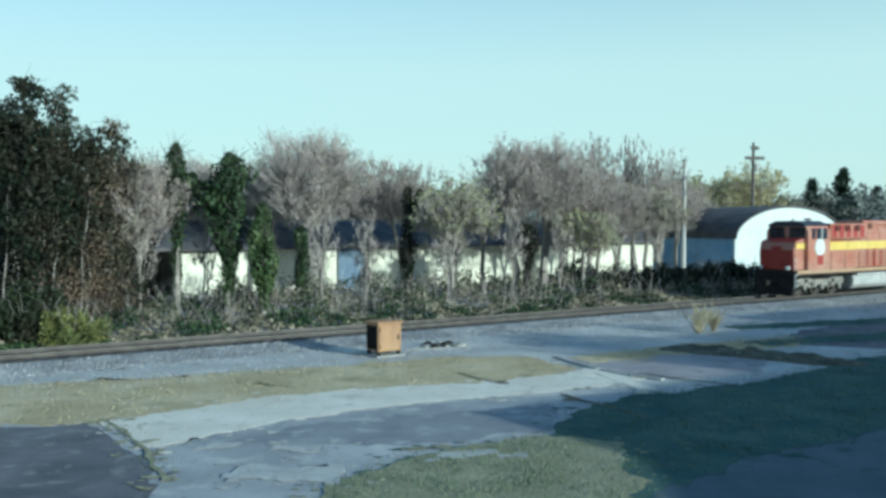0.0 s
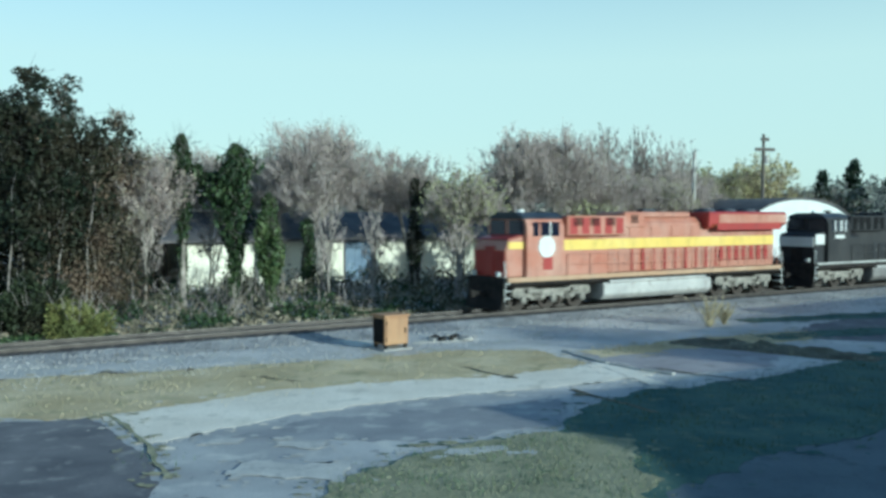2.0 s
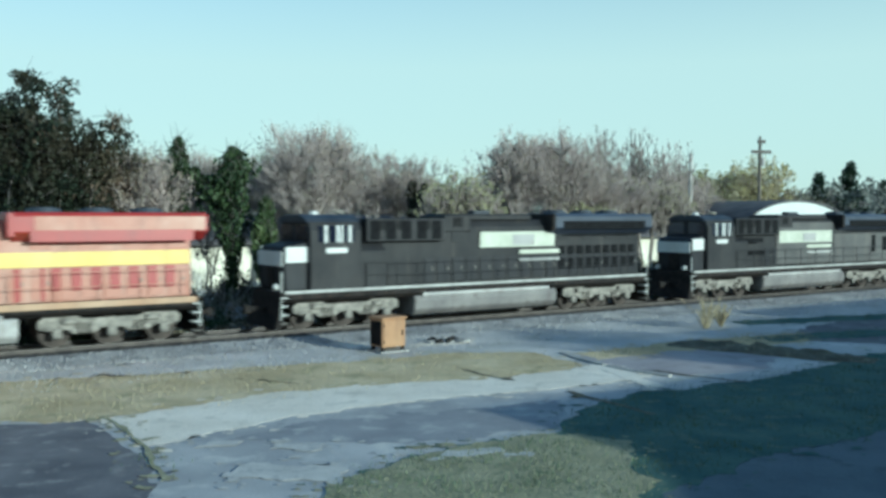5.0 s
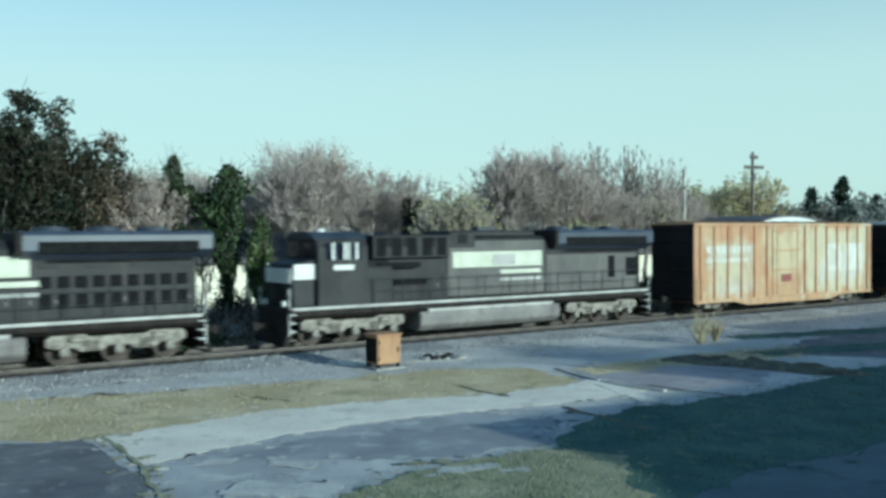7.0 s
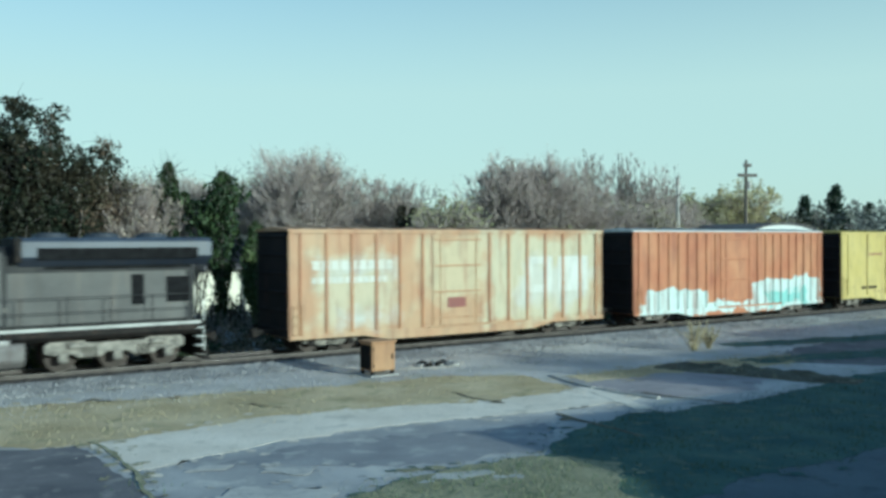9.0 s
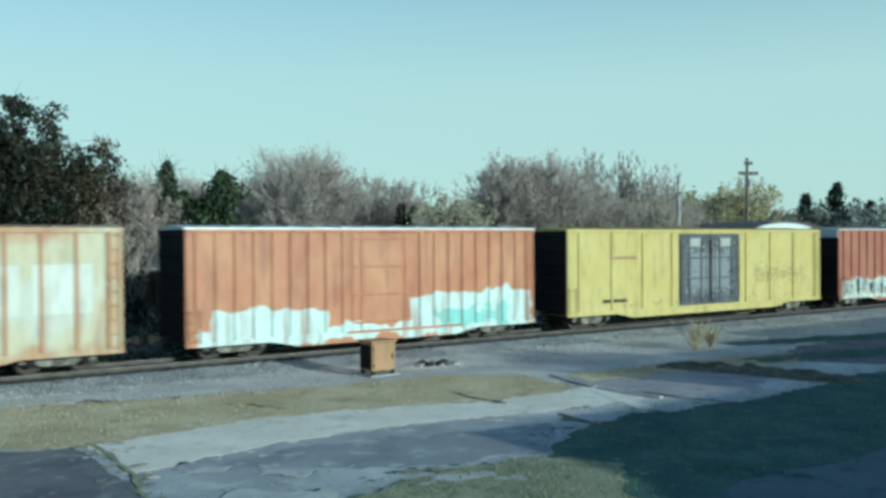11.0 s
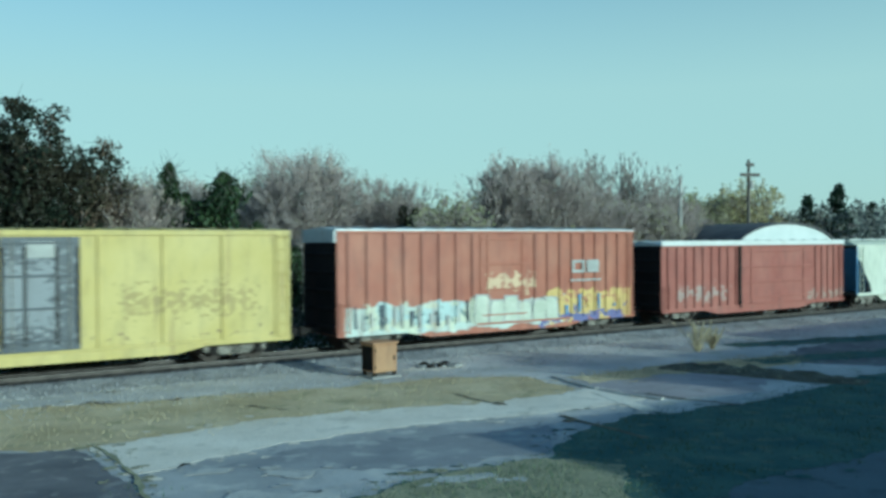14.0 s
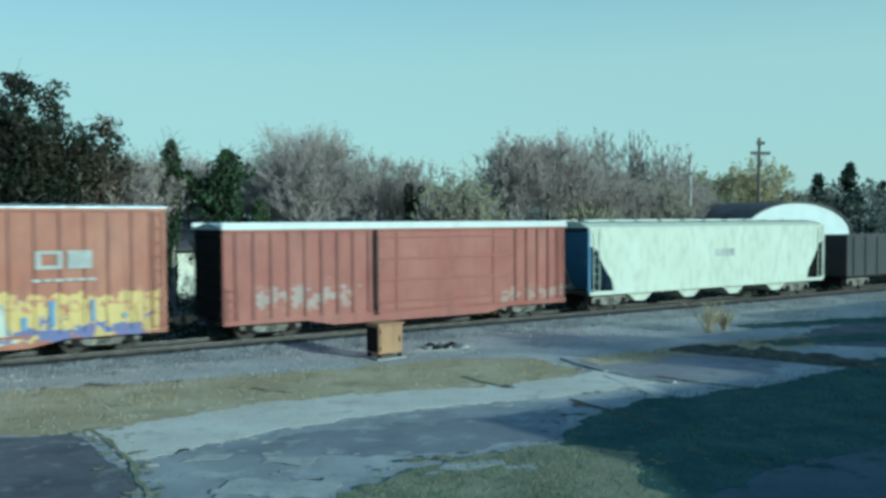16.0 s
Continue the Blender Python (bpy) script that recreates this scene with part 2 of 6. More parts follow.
# side paint again, darkened: the ribs' shadow lines sit in this colour
M["red_rib"] = paint("shade_dark_rib_paint", (0.221, 0.0656, 0.0369), (0.287, 0.107, 0.0656), (0.148, 0.0492, 0.0328), SPRAYED, 0.6)
M["brown_car"] = paint("dull_brown_red_boxcar_paint", (0.248, 0.069, 0.0478), (0.322, 0.12, 0.0874), (0.156, 0.046, 0.0368),
                       [((0.35, 0.258, 0.221), 1.0, 5.6, 1.0, 2.2, 2.2, 3.0, 0.64), ((0.331, 0.221, 0.175), 13.0, 17.0, 0.8, 1.6, 1.4, 2.0, 0.62)], 0.4, 0.6, 0.6)
# brown side paint darkened so its ribs read as shadow lines
M["brown_rib"] = paint("dark_brown_red_rib_paint", (0.17, 0.045, 0.033), (0.24, 0.075, 0.055), (0.12, 0.04, 0.03), streak=0.5)
M["pale_hopper"] = paint("pale_grey_green_hopper_paint", (0.55, 0.555, 0.44), (0.62, 0.62, 0.51), (0.44, 0.42, 0.33), streak=0.3, rough=0.55, rusty=0.66)
# front end sheet and posts are blue, the rear ones pale
M["blue_end"] = paint("blue_hopper_end", (0.10, 0.20, 0.38), (0.16, 0.28, 0.45), (0.12, 0.12, 0.14), streak=0.3)
M["dark_car"] = paint("shade_dark_gondola_paint", (0.03, 0.03, 0.033), (0.055, 0.05, 0.05), (0.12, 0.07, 0.05), streak=0.4)
# pale marks: worn white areas, and the metal's reflections put into colour
M["door_dark"] = paint("dark_galvanised_door", (0.035, 0.038, 0.05), (0.09, 0.095, 0.11), (0.09, 0.07, 0.05), [((0.2, 0.205, 0.22), 8.3, 13.2, 0.9, 4.6, 4.0, 5.0, 0.66), ((0.3, 0.3, 0.3), 8.3, 13.2, 1.0, 2.2, 4.0, 6.0, 0.74)], 0.5, 0.5)
# sunless car ends: their shade is put into a near-black colour
M["shaded_end"] = paint("shade_black_end_paint", (0.012, 0.011, 0.012), (0.026, 0.022, 0.022), (0.045, 0.026, 0.02), streak=0.5, rough=0.85, spec=0.15)
# rib paint darker than the panels: rust, plus rib shadow put into the colour
M["rusty_shaded_rib"] = paint("rusty_shaded_rib_paint", (0.30, 0.12, 0.05), (0.42, 0.22, 0.09), (0.20, 0.08, 0.04), streak=0.7)
M["box"] = paint("rusty_tan_cabinet_paint", (0.32, 0.175, 0.085), (0.42, 0.255, 0.125), (0.2, 0.09, 0.045), streak=0.4, rough=0.7)
M["cream_wall"] = surface("cream_metal_siding", (0.68, 0.64, 0.5), (0.78, 0.74, 0.61), 0.5, 18, 0.7, bump=0.1)
M["white_wall"] = surface("white_metal_siding", (0.56, 0.58, 0.56), (0.65, 0.66, 0.64), 0.4, 18, 0.6, bump=0.1)
# blue deepened to carry the shade on the hall's side
M["blue_wall"] = surface("shaded_blue_siding", (0.2, 0.32, 0.48), (0.3, 0.42, 0.56), 0.6, 18, 0.7, bump=0.1)
M["shingle"] = surface("dark_roof_sheet", (0.07, 0.065, 0.07), (0.12, 0.11, 0.11), 0.6, 12, 0.85)
M["blue_door"] = surface("blue_grey_door_paint", (0.1, 0.14, 0.21), (0.16, 0.21, 0.28), 1, 18, 0.6)
M["recess"] = surface("shaded_bay_lining", (0.05, 0.045, 0.04), (0.08, 0.07, 0.06), 1, 18, 0.9)
M["pale_pole"] = surface("weathered_pale_pole", (0.42, 0.40, 0.37), (0.55, 0.53, 0.49), 2, 20, 0.85, stretch=(6, 6, 0.5))
M["pole_wood"] = surface("grey_pole_wood", (0.09, 0.08, 0.07), (0.15, 0.13, 0.115), 2, 20, 0.9, stretch=(6, 6, 0.5))
M["bark"] = surface("grey_brown_bark", (0.2, 0.172, 0.15), (0.38, 0.335, 0.29), 2, 18, 0.95, bump=0.6, stretch=(3, 3, 0.8))
M["twig"] = leafy("bare_twigs", (0.28, 0.232, 0.212), (0.47, 0.405, 0.38), (0.36, 0.3, 0.28), 0.9)
M["bud"] = leafy("brown_pink_buds", (0.29, 0.225, 0.195), (0.47, 0.375, 0.325), (0.3, 0.275, 0.19), 0.8)
M["young"] = leafy("young_yellow_green_leaves", (0.3, 0.3, 0.14), (0.4, 0.39, 0.21), (0.31, 0.285, 0.18))
M["olive"] = leafy("olive_yellow_leaves", (0.44, 0.4, 0.18), (0.56, 0.51, 0.27), (0.42, 0.35, 0.2))
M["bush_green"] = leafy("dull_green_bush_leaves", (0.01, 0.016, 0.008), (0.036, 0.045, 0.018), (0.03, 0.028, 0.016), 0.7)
M["bush_olive"] = leafy("olive_bush_leaves", (0.12, 0.13, 0.035), (0.23, 0.215, 0.07), (0.10, 0.11, 0.035), 0.7)
M["ivy"] = leafy("ivy_leaves", (0.014, 0.03, 0.011), (0.08, 0.11, 0.04), (0.026, 0.042, 0.018), 0.6)
M["bright_ivy"] = leafy("bright_ivy_leaves", (0.03, 0.055, 0.018), (0.15, 0.18, 0.07), (0.05, 0.075, 0.028), 0.6)
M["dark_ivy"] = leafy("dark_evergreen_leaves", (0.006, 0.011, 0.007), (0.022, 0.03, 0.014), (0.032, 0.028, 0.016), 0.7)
M["dead_leaf"] = leafy("brown_dead_leaves", (0.09, 0.062, 0.04), (0.2, 0.145, 0.1), (0.045, 0.045, 0.025), 0.85)
M["dirt"] = surface("dirt_weeds_and_bank_shade", (0.075, 0.068, 0.05), (0.15, 0.135, 0.095), 1.2, 9, 0.95, bump=0.8, depth=0.05, c=(0.26, 0.225, 0.14))
M["needles"] = leafy("conifer_needles", (0.015, 0.03, 0.018), (0.035, 0.055, 0.03), (0.03, 0.045, 0.03), 0.7)
M["brush"] = leafy("winter_brush", (0.125, 0.108, 0.075), (0.38, 0.32, 0.23), (0.055, 0.06, 0.033), 0.9)
M["blade_dry"] = leafy("dry_grass_blades", (0.42, 0.35, 0.22), (0.5, 0.425, 0.275), (0.34, 0.3, 0.19), 0.9)
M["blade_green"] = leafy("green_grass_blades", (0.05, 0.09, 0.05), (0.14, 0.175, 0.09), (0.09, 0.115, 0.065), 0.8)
M["far_trees"] = leafy("hazy_far_woods", (0.13, 0.13, 0.125), (0.2, 0.195, 0.18), (0.15, 0.16, 0.13), 1.0)
M["brick_wall"] = surface("brick_building_wall", (0.28, 0.12, 0.08), (0.36, 0.18, 0.12), 1, 12, 0.9)


# ---- mesh helpers ----
REPAINTED = {}


def part(name, bm, material, parent, label=""):
    me = bpy.data.meshes.new(name)
    bm.to_mesh(me)
    bm.free()
    return share(name, me, material, parent, label)


def share(name, me, material, parent, label="", m=None):
    """A part on mesh data that alike parts share."""
    if material:
        if not me.materials:
            me.materials.append(material)
        elif me.materials[0] != material:
            key = (me.name, material.name)
            if key not in REPAINTED:
                REPAINTED[key] = me.copy()
                REPAINTED[key].materials[0] = material
            me = REPAINTED[key]
    ob = new(name, me)
    if parent:
        ob.parent = parent
    if m is not None:
        ob.matrix_basis = m
    return tagged(ob, label)


def thing(name, label, category, m=None, group="", kind=""):
    ob = new(name)
    ob.empty_display_size = 0.3
    if m is not None:
        ob.matrix_basis = m
    return tagged(ob, label, category, group, kind)


def box(bm, x0, x1, y0, y1, z0, z1, bevel=0.0):
    vs = [bm.verts.new((x, y, z)) for z in (z0, z1) for y in (y0, y1) for x in (x0, x1)]
    fs = [bm.faces.new([vs[i] for i in f]) for f in ((0, 2, 3, 1), (4, 5, 7, 6), (0, 1, 5, 4), (2, 6, 7, 3), (0, 4, 6, 2), (1, 3, 7, 5))]
    if bevel:
        edges = {e for f in fs for e in f.edges}
        bmesh.ops.bevel(bm, geom=list(edges), offset=bevel, segments=1, affect="EDGES", profile=0.5)
    return bm


def boxes(*dims, bevel=0.0):
    bm = bmesh.new()
    for d in dims:
        box(bm, *d, bevel=bevel)
    return bm


def extrude(points, y0, y1, bevel=0.0):
    """A profile in x and z, drawn out along y."""
    bm = bmesh.new()
    a = [bm.verts.new((x, y0, z)) for x, z in points]
    b = [bm.verts.new((x, y1, z)) for x, z in points]
    bm.faces.new(a)
    bm.faces.new(b[::-1])
    for i in range(len(points)):
        j = (i + 1) % len(points)
        bm.faces.new((a[j], a[i], b[i], b[j]))
    bmesh.ops.recalc_face_normals(bm, faces=bm.faces)
    if bevel:
        bmesh.ops.bevel(bm, geom=list(bm.edges), offset=bevel, segments=1, affect="EDGES", profile=0.5)
    return bm


def along(points, x0, x1, bevel=0.0):
    """A profile in y and z, drawn out along x."""
    bm = bmesh.new()
    a = [bm.verts.new((x0, y, z)) for y, z in points]
    b = [bm.verts.new((x1, y, z)) for y, z in points]
    bm.faces.new(a)
    bm.faces.new(b[::-1])
    for i in range(len(points)):
        j = (i + 1) % len(points)
        bm.faces.new((a[j], a[i], b[i], b[j]))
    bmesh.ops.recalc_face_normals(bm, faces=bm.faces)
    if bevel:
        bmesh.ops.bevel(bm, geom=list(bm.edges), offset=bevel, segments=1, affect="EDGES", profile=0.5)
    return bm


def cyl(bm, p, q, r0, r1=None, sides=10):
    p, q = Vector(p), Vector(q)
    r1 = r0 if r1 is None else r1
    m = Matrix.Translation((p + q) / 2) @ (q - p).to_track_quat("Z", "Y").to_matrix().to_4x4()
    bmesh.ops.create_cone(bm, cap_ends=True, segments=sides, radius1=r0, radius2=r1, depth=(q - p).length, matrix=m)
    return bm


def rod(p, q, r, sides=6):
    return cyl(bmesh.new(), p, q, r, sides=sides)


def raw_mesh(name, verts, size):
    """A mesh of faces with no shared corners, size corners each, from an array of corners."""
    me = bpy.data.meshes.new(name)
    count = len(verts)
    me.vertices.add(count)
    me.vertices.foreach_set("co", np.ascontiguousarray(verts, dtype=np.float32).ravel())
    me.loops.add(count)
    me.loops.foreach_set("vertex_index", np.arange(count, dtype=np.int32))
    me.polygons.add(count // size)
    me.polygons.foreach_set("loop_start", np.arange(0, count, size, dtype=np.int32))
    me.update(calc_edges=True)
    me.validate()
    return me


def unit(v):
    return v / np.maximum(np.linalg.norm(v, axis=-1, keepdims=True), 1e-9)


def leaf_mesh(name, rng, centres, length, width, ways=None, droop=0.0):
    """Small pointed leaves, four corners each, in random attitudes or along the given ways."""
    n = len(centres)
    a = unit(rng.normal(size=(n, 3)) + (0 if ways is None else ways * 3.0))
    a[:, 2] -= droop
    a = unit(a)
    b = unit(np.cross(a, rng.normal(size=(n, 3))))
    l = length * rng.uniform(0.6, 1.35, (n, 1))
    w = width * rng.uniform(0.6, 1.35, (n, 1))
    v = np.stack([centres - a * l * 0.5, centres + b * w * 0.5 - a * l * 0.05, centres + a * l * 0.5, centres - b * w * 0.5 + a * l * 0.05], axis=1)
    return raw_mesh(name, v.reshape(-1, 3), 4)


def tube_mesh(name, segs, sides=5):
    """Tapered tubes from rows of two ends and two radii."""
    s = np.array(segs, dtype=float)
    p, q, r0, r1 = s[:, 0:3], s[:, 3:6], s[:, 6:7], s[:, 7:8]
    d = unit(q - p)
    ref = np.where(np.abs(d[:, 2:3]) > 0.9, np.array([[1.0, 0, 0]]), np.array([[0, 0, 1.0]]))
    a = unit(np.cross(d, ref))
    b = np.cross(d, a)
    rings = []
    for i in range(sides):
        g = 2 * math.pi * i / sides
        w = a * math.cos(g) + b * math.sin(g)
        rings.append((p + w * r0, q + w * r1))
    quads = []
    for i in range(sides):
        j = (i + 1) % sides
        quads.append(np.stack([rings[i][0], rings[j][0], rings[j][1], rings[i][1]], axis=1))
    v = np.stack(quads, axis=1).reshape(-1, 3)
    return raw_mesh(name, v, 4)


def outline(name, points, z, material, label, rng, ragged=0.35, kind="structure", category="ground", thick=0.006, parent=None, crumbs=3.0):
    """A flat patch of ground with a worn edge, from its corners, and loose islands of it along the edge."""
    pts = []
    for i, p in enumerate(points):
        q = points[(i + 1) % len(points)]
        p, q = Vector((*p, 0)), Vector((*q, 0))
        steps = max(2, int((q - p).length / 0.22))
        for k in range(steps):
            v = p.lerp(q, k / steps)
            off = Vector((0, 0, 0))
            for freq, size in ((0.5, 0.8), (1.3, 0.55), (3.4, 0.4)):
                off += size * Vector((noise.noise(v * freq + Vector((0, 0, z * 90))), noise.noise(v * freq + Vector((9, 4, z * 70))), 0))
            fine = Vector((rng.uniform(-1, 1), rng.uniform(-1, 1), 0))
            pts.append(v + off * ragged + fine * min(ragged * 0.25, 0.07))
    bm = bmesh.new()
    top = [bm.verts.new((v.x, v.y, z)) for v in pts]
    low = [bm.verts.new((v.x, v.y, z - thick)) for v in pts]
    bm.faces.new(top)
    for i in range(len(pts)):
        j = (i + 1) % len(pts)
        bm.faces.new((top[j], top[i], low[i], low[j]))
    bmesh.ops.triangulate(bm, faces=[f for f in bm.faces if len(f.verts) > 4])
    bmesh.ops.recalc_face_normals(bm, faces=bm.faces)
    count = int(len(pts) * 0.45 * crumbs)
    if count:
        spots = [pts[rng.randrange(len(pts))] + Vector((rng.gauss(0, 1) * 1.5, rng.gauss(0, 1), 0)) * min(ragged, 0.3) * 1.2 for _ in range(count)]
        flat = [(v.x, v.y) for v in pts]
        taken = inside(flat, np.array([v.x for v in spots]), np.array([v.y for v in spots]))
        for v, skip in zip(spots, taken):
            if skip:
                continue
            size = min(rng.lognormvariate(-3.1, 0.6), 0.16)
            lift = z + 0.0008 + rng.uniform(0, 0.0012)
            sides = rng.randint(6, 9)
            ring = []
            for k in range(sides):
                g = 2 * math.pi * k / sides
                d = size * rng.uniform(0.35, 1.4)
                ring.append(bm.verts.new((v.x + 1.5 * d * math.cos(g), v.y + d * math.sin(g), lift)))
            bm.faces.new(ring)
    ob = part(name, bm, material, parent)
    return tagged(ob, label, category, "", kind)


def inside(points, xs, ys):
    """Which of the places lie inside the outline."""
    res = np.zeros(len(xs), bool)
    for i, (x0, y0) in enumerate(points):
        x1, y1 = points[(i + 1) % len(points)]
        if y0 == y1:
            continue
        cross = (ys < y0) != (ys < y1)
        res ^= cross & (xs < (x1 - x0) * (ys - y0) / (y1 - y0) + x0)
    return res


def grass(name, points, count, height, material, label, seed, z=0.03):
    """Loose blades and tufts of grass over an outline."""
    rng = np.random.default_rng(seed)
    pa = np.array(points)
    lo, hi = pa.min(0) - 0.3, pa.max(0) + 0.3
    xs, ys = rng.uniform(lo[0], hi[0], count), rng.uniform(lo[1], hi[1], count)
    keep = inside(points, xs + rng.normal(0, 0.3, count), ys + rng.normal(0, 0.3, count))
    clump = np.array([noise.noise((x * 0.8, y * 0.8, seed)) for x, y in zip(xs, ys)])
    keep &= clump + rng.uniform(-0.5, 0.5, count) > -0.15
    xs, ys = xs[keep], ys[keep]
    n = len(xs)
    h = height * rng.uniform(0.5, 1.5, (n, 1)) * (1 + 0.6 * np.clip(clump[keep], -1, 1))[:, None]
    root = np.stack([xs, ys, np.full(n, z)], 1)
    lean = rng.normal(0, 0.35, (n, 3)) * h
    lean[:, 2] = 0
    side = unit(np.stack([rng.normal(size=n), rng.normal(size=n), np.zeros(n)], 1)) * 0.01
    v = np.stack([root - side, root + side, root + lean + np.concatenate([np.zeros((n, 2)), h], 1)], axis=1)
    ob = share(name, raw_mesh(name, v.reshape(-1, 3), 3), material, None)
    return tagged(ob, label, "grass", "", "stuff")


# ---- ground and railway ----
def build_ground():
    rng = random.Random(4)
    bm = bmesh.new()
    ring = [0, 20, 45, 80, 140, 300, 700, 1600, 3600]
    spokes = 48
    rows = [[bm.verts.new((0, 30, 0))]]
    for r in ring[1:]:
        rows.append([bm.verts.new((r * math.cos(2 * math.pi * i / spokes), 30 + r * math.sin(2 * math.pi * i / spokes), 0)) for i in range(spokes)])
    for i in range(spokes):
        j = (i + 1) % spokes
        bm.faces.new((rows[0][0], rows[1][i], rows[1][j]))
        for a, b in zip(rows[1:], rows[2:]):
            bm.faces.new((a[i], b[i], b[j], a[j]))
    bmesh.ops.recalc_face_normals(bm, faces=bm.faces)
    for f in bm.faces:
        if f.normal.z < 0:
            f.normal_flip()
    ob = part("ground", bm, M["ground"], None)
    tagged(ob, "grey gravelly bare ground beside the railway", "ground", "", "structure")

    road = [(-30, 8), (-30, 16.5), (-8.2, 21.9), (-6.6, 19.6), (-4.0, 22.4), (0.5, 25.0), (3.0, 25.6), (7.0, 26.6), (24, 38), (40, 47), (46, 42), (30, 20), (14, 6), (0, 4)]
    outline("road", road, 0.004, M["asphalt"], "worn bluish grey asphalt lot with pale worn patches", rng, 0.25, category="road")
    walk_strip = [(-8.5, 22.3), (-6.5, 19.5), (-4.0, 22.5), (-0.5, 24.6), (2.6, 26.0), (4.9, 27.2), (6.4, 28.4), (4.7, 30.6), (3.4, 29.0), (1.5, 27.9), (-2.0, 26.8), (-4.6, 25.7)]
    outline("pavement", walk_strip, 0.016, M["concrete"], "pale sunlit concrete strip with broken edges", rng, 0.3, category="pavement")
    dry = [(-30, 16.4), (-11.5, 22.0), (-8.4, 22.1), (-4.4, 25.0), (-1.5, 26.4), (1.4, 27.6), (4.4, 29.9), (3.4, 33.4), (-0.3, 33.0), (-3.4, 31.2), (-7.4, 29.6), (-13.0, 26.9), (-30, 19.5)]
    outline("dry_grass_verge", dry, 0.010, M["dry_grass"], "strip of short dry yellowish grass", rng, 0.5, category="grass")
    grass("dry_grass", dry, 42000, 0.045, M["blade_dry"], "short dry yellowish grass blades on the verge", 3)
    yard = [(4.6, 33.0), (9.2, 36.2), (15, 39), (14.5, 36.2), (9.6, 34.2), (5.2, 31.6)]
    outline("dry_grass_strip", yard, 0.012, M["dry_grass"], "narrow strip of pale dry grass in the yard", rng, 0.4, category="grass")
    grass("dry_grass_tufts", yard, 7000, 0.10, M["blade_dry"], "pale dry grass tufts at the edge of the yard", 5)
    # the shaded part of the lawn, its shade put into the turf colour
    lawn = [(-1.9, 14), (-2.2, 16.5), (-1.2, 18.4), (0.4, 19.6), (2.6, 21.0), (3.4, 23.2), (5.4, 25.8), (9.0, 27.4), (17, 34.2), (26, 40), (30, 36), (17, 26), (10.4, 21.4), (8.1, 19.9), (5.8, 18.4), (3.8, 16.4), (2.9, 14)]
    outline("lawn", lawn, 0.020, M["turf"], "patchy grass lawn, coloured dark green for the building's shade", rng, 0.4, category="lawn")
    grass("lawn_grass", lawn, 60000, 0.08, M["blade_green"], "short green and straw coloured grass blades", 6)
    for pts, key, label in (([(-30, 7), (-30, 16.3), (-8.8, 22.0), (-6.6, 19.4), (-5.4, 17.0), (-4.6, 12), (-4, 7)], "dark_asphalt", "darker patched asphalt of the lot"),
                            ([(-4.9, 20.4), (-3.2, 22.0), (0.6, 23.6), (3.0, 24.4), (2.6, 21.6), (0.2, 20.2), (-2.6, 19.9)], "strip_asphalt", "darker strip of newer asphalt"),
                            # asphalt lying in shade, with that shade put into a darker colour
                            ([(2.2, 13.7), (2.9, 17.2), (5.2, 19.2), (7.6, 20.8), (10.0, 22.3), (17, 27), (22, 22), (14, 8), (3, 6)], "shade_paving", "asphalt beside the lawn, darkened for its shade"),
                            ([(5.6, 29.6), (4.6, 32.2), (8.6, 34.0), (12.0, 33.2), (10.4, 29.6), (7.2, 28.4)], "yard", "purplish old paving in the yard"),
                            # dark patch that paints the shade over the right of the yard
                            ([(13.5, 36.6), (16.5, 41.5), (27, 50.5), (36, 56), (40, 50), (24, 39), (17.2, 35.4)], "dark_asphalt", "yard paving with shade put into its dark colour"),
                            ([(-30, 19.9), (-13.0, 27.3), (-7.4, 30.2), (-3.4, 31.9), (-3.0, 32.6), (-8.6, 31.4), (-15, 28.6), (-30, 21.8)], "ground", "grey gravel strip along the verge")):
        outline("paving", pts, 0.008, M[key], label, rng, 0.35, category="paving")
    # shadow stripes across the yard, laid as dark turf strips
    for pts in ([(13, 43), (25, 47.5), (34, 52), (36, 50.6), (25, 45.2), (13.5, 41.6)], [(12.2, 37.4), (22, 41.4), (30, 45.6), (31, 43.6), (21, 38.6), (13, 36.0)]):
        outline("yard_shade_strip", pts, 0.014, M["turf"], "dark strip painted as shade across the yard", rng, 0.5, category="grass")
        grass("yard_shade_blades", pts, 6000, 0.12, M["blade_green"], "dark blades on the yard's painted shade strips", 17)
    # the sunlit part of the same lawn, brightened by its straw colour
    straw = [(-1.9, 13), (-2.2, 16.5), (-1.2, 18.4), (0.4, 19.6), (2.4, 20.9), (3.9, 20.4), (3.6, 17.2), (2.8, 13)]
    outline("sunlit_grass", straw, 0.024, M["straw_turf"], "part of the lawn coloured straw as if in sunlight", rng, 0.45, category="grass")
    grass("straw_grass", straw, 12000, 0.03, M["blade_straw"], "straw-coloured blades of the lawn's sunlit part", 9)
    slabs = [[(-4.3, 17.3), (-1.9, 17.0), (-1.7, 18.0), (-3.9, 18.3)], [(0.1, 18.7), (1.0, 19.1), (1.1, 19.6), (0.2, 19.2)], [(-3.7, 19.3), (-2.6, 19.3), (-2.7, 19.8), (-3.8, 19.7)], [(-5.2, 19.5), (-4.6, 19.7), (-4.6, 20.2), (-5.2, 20.1)]]
    for s in slabs:
        outline("concrete_patch", s, 0.028, M["worn_pale"], "pale worn concrete patch in the asphalt", rng, 0.4, category="pavement")
    outline("concrete_patch", [(-14.6, 28.2), (-11.6, 28.4), (-11.8, 29.4), (-14.4, 29.2)], 0.006, M["concrete"], "pale patch of crushed stone beside the track", rng, 0.25, category="pavement")
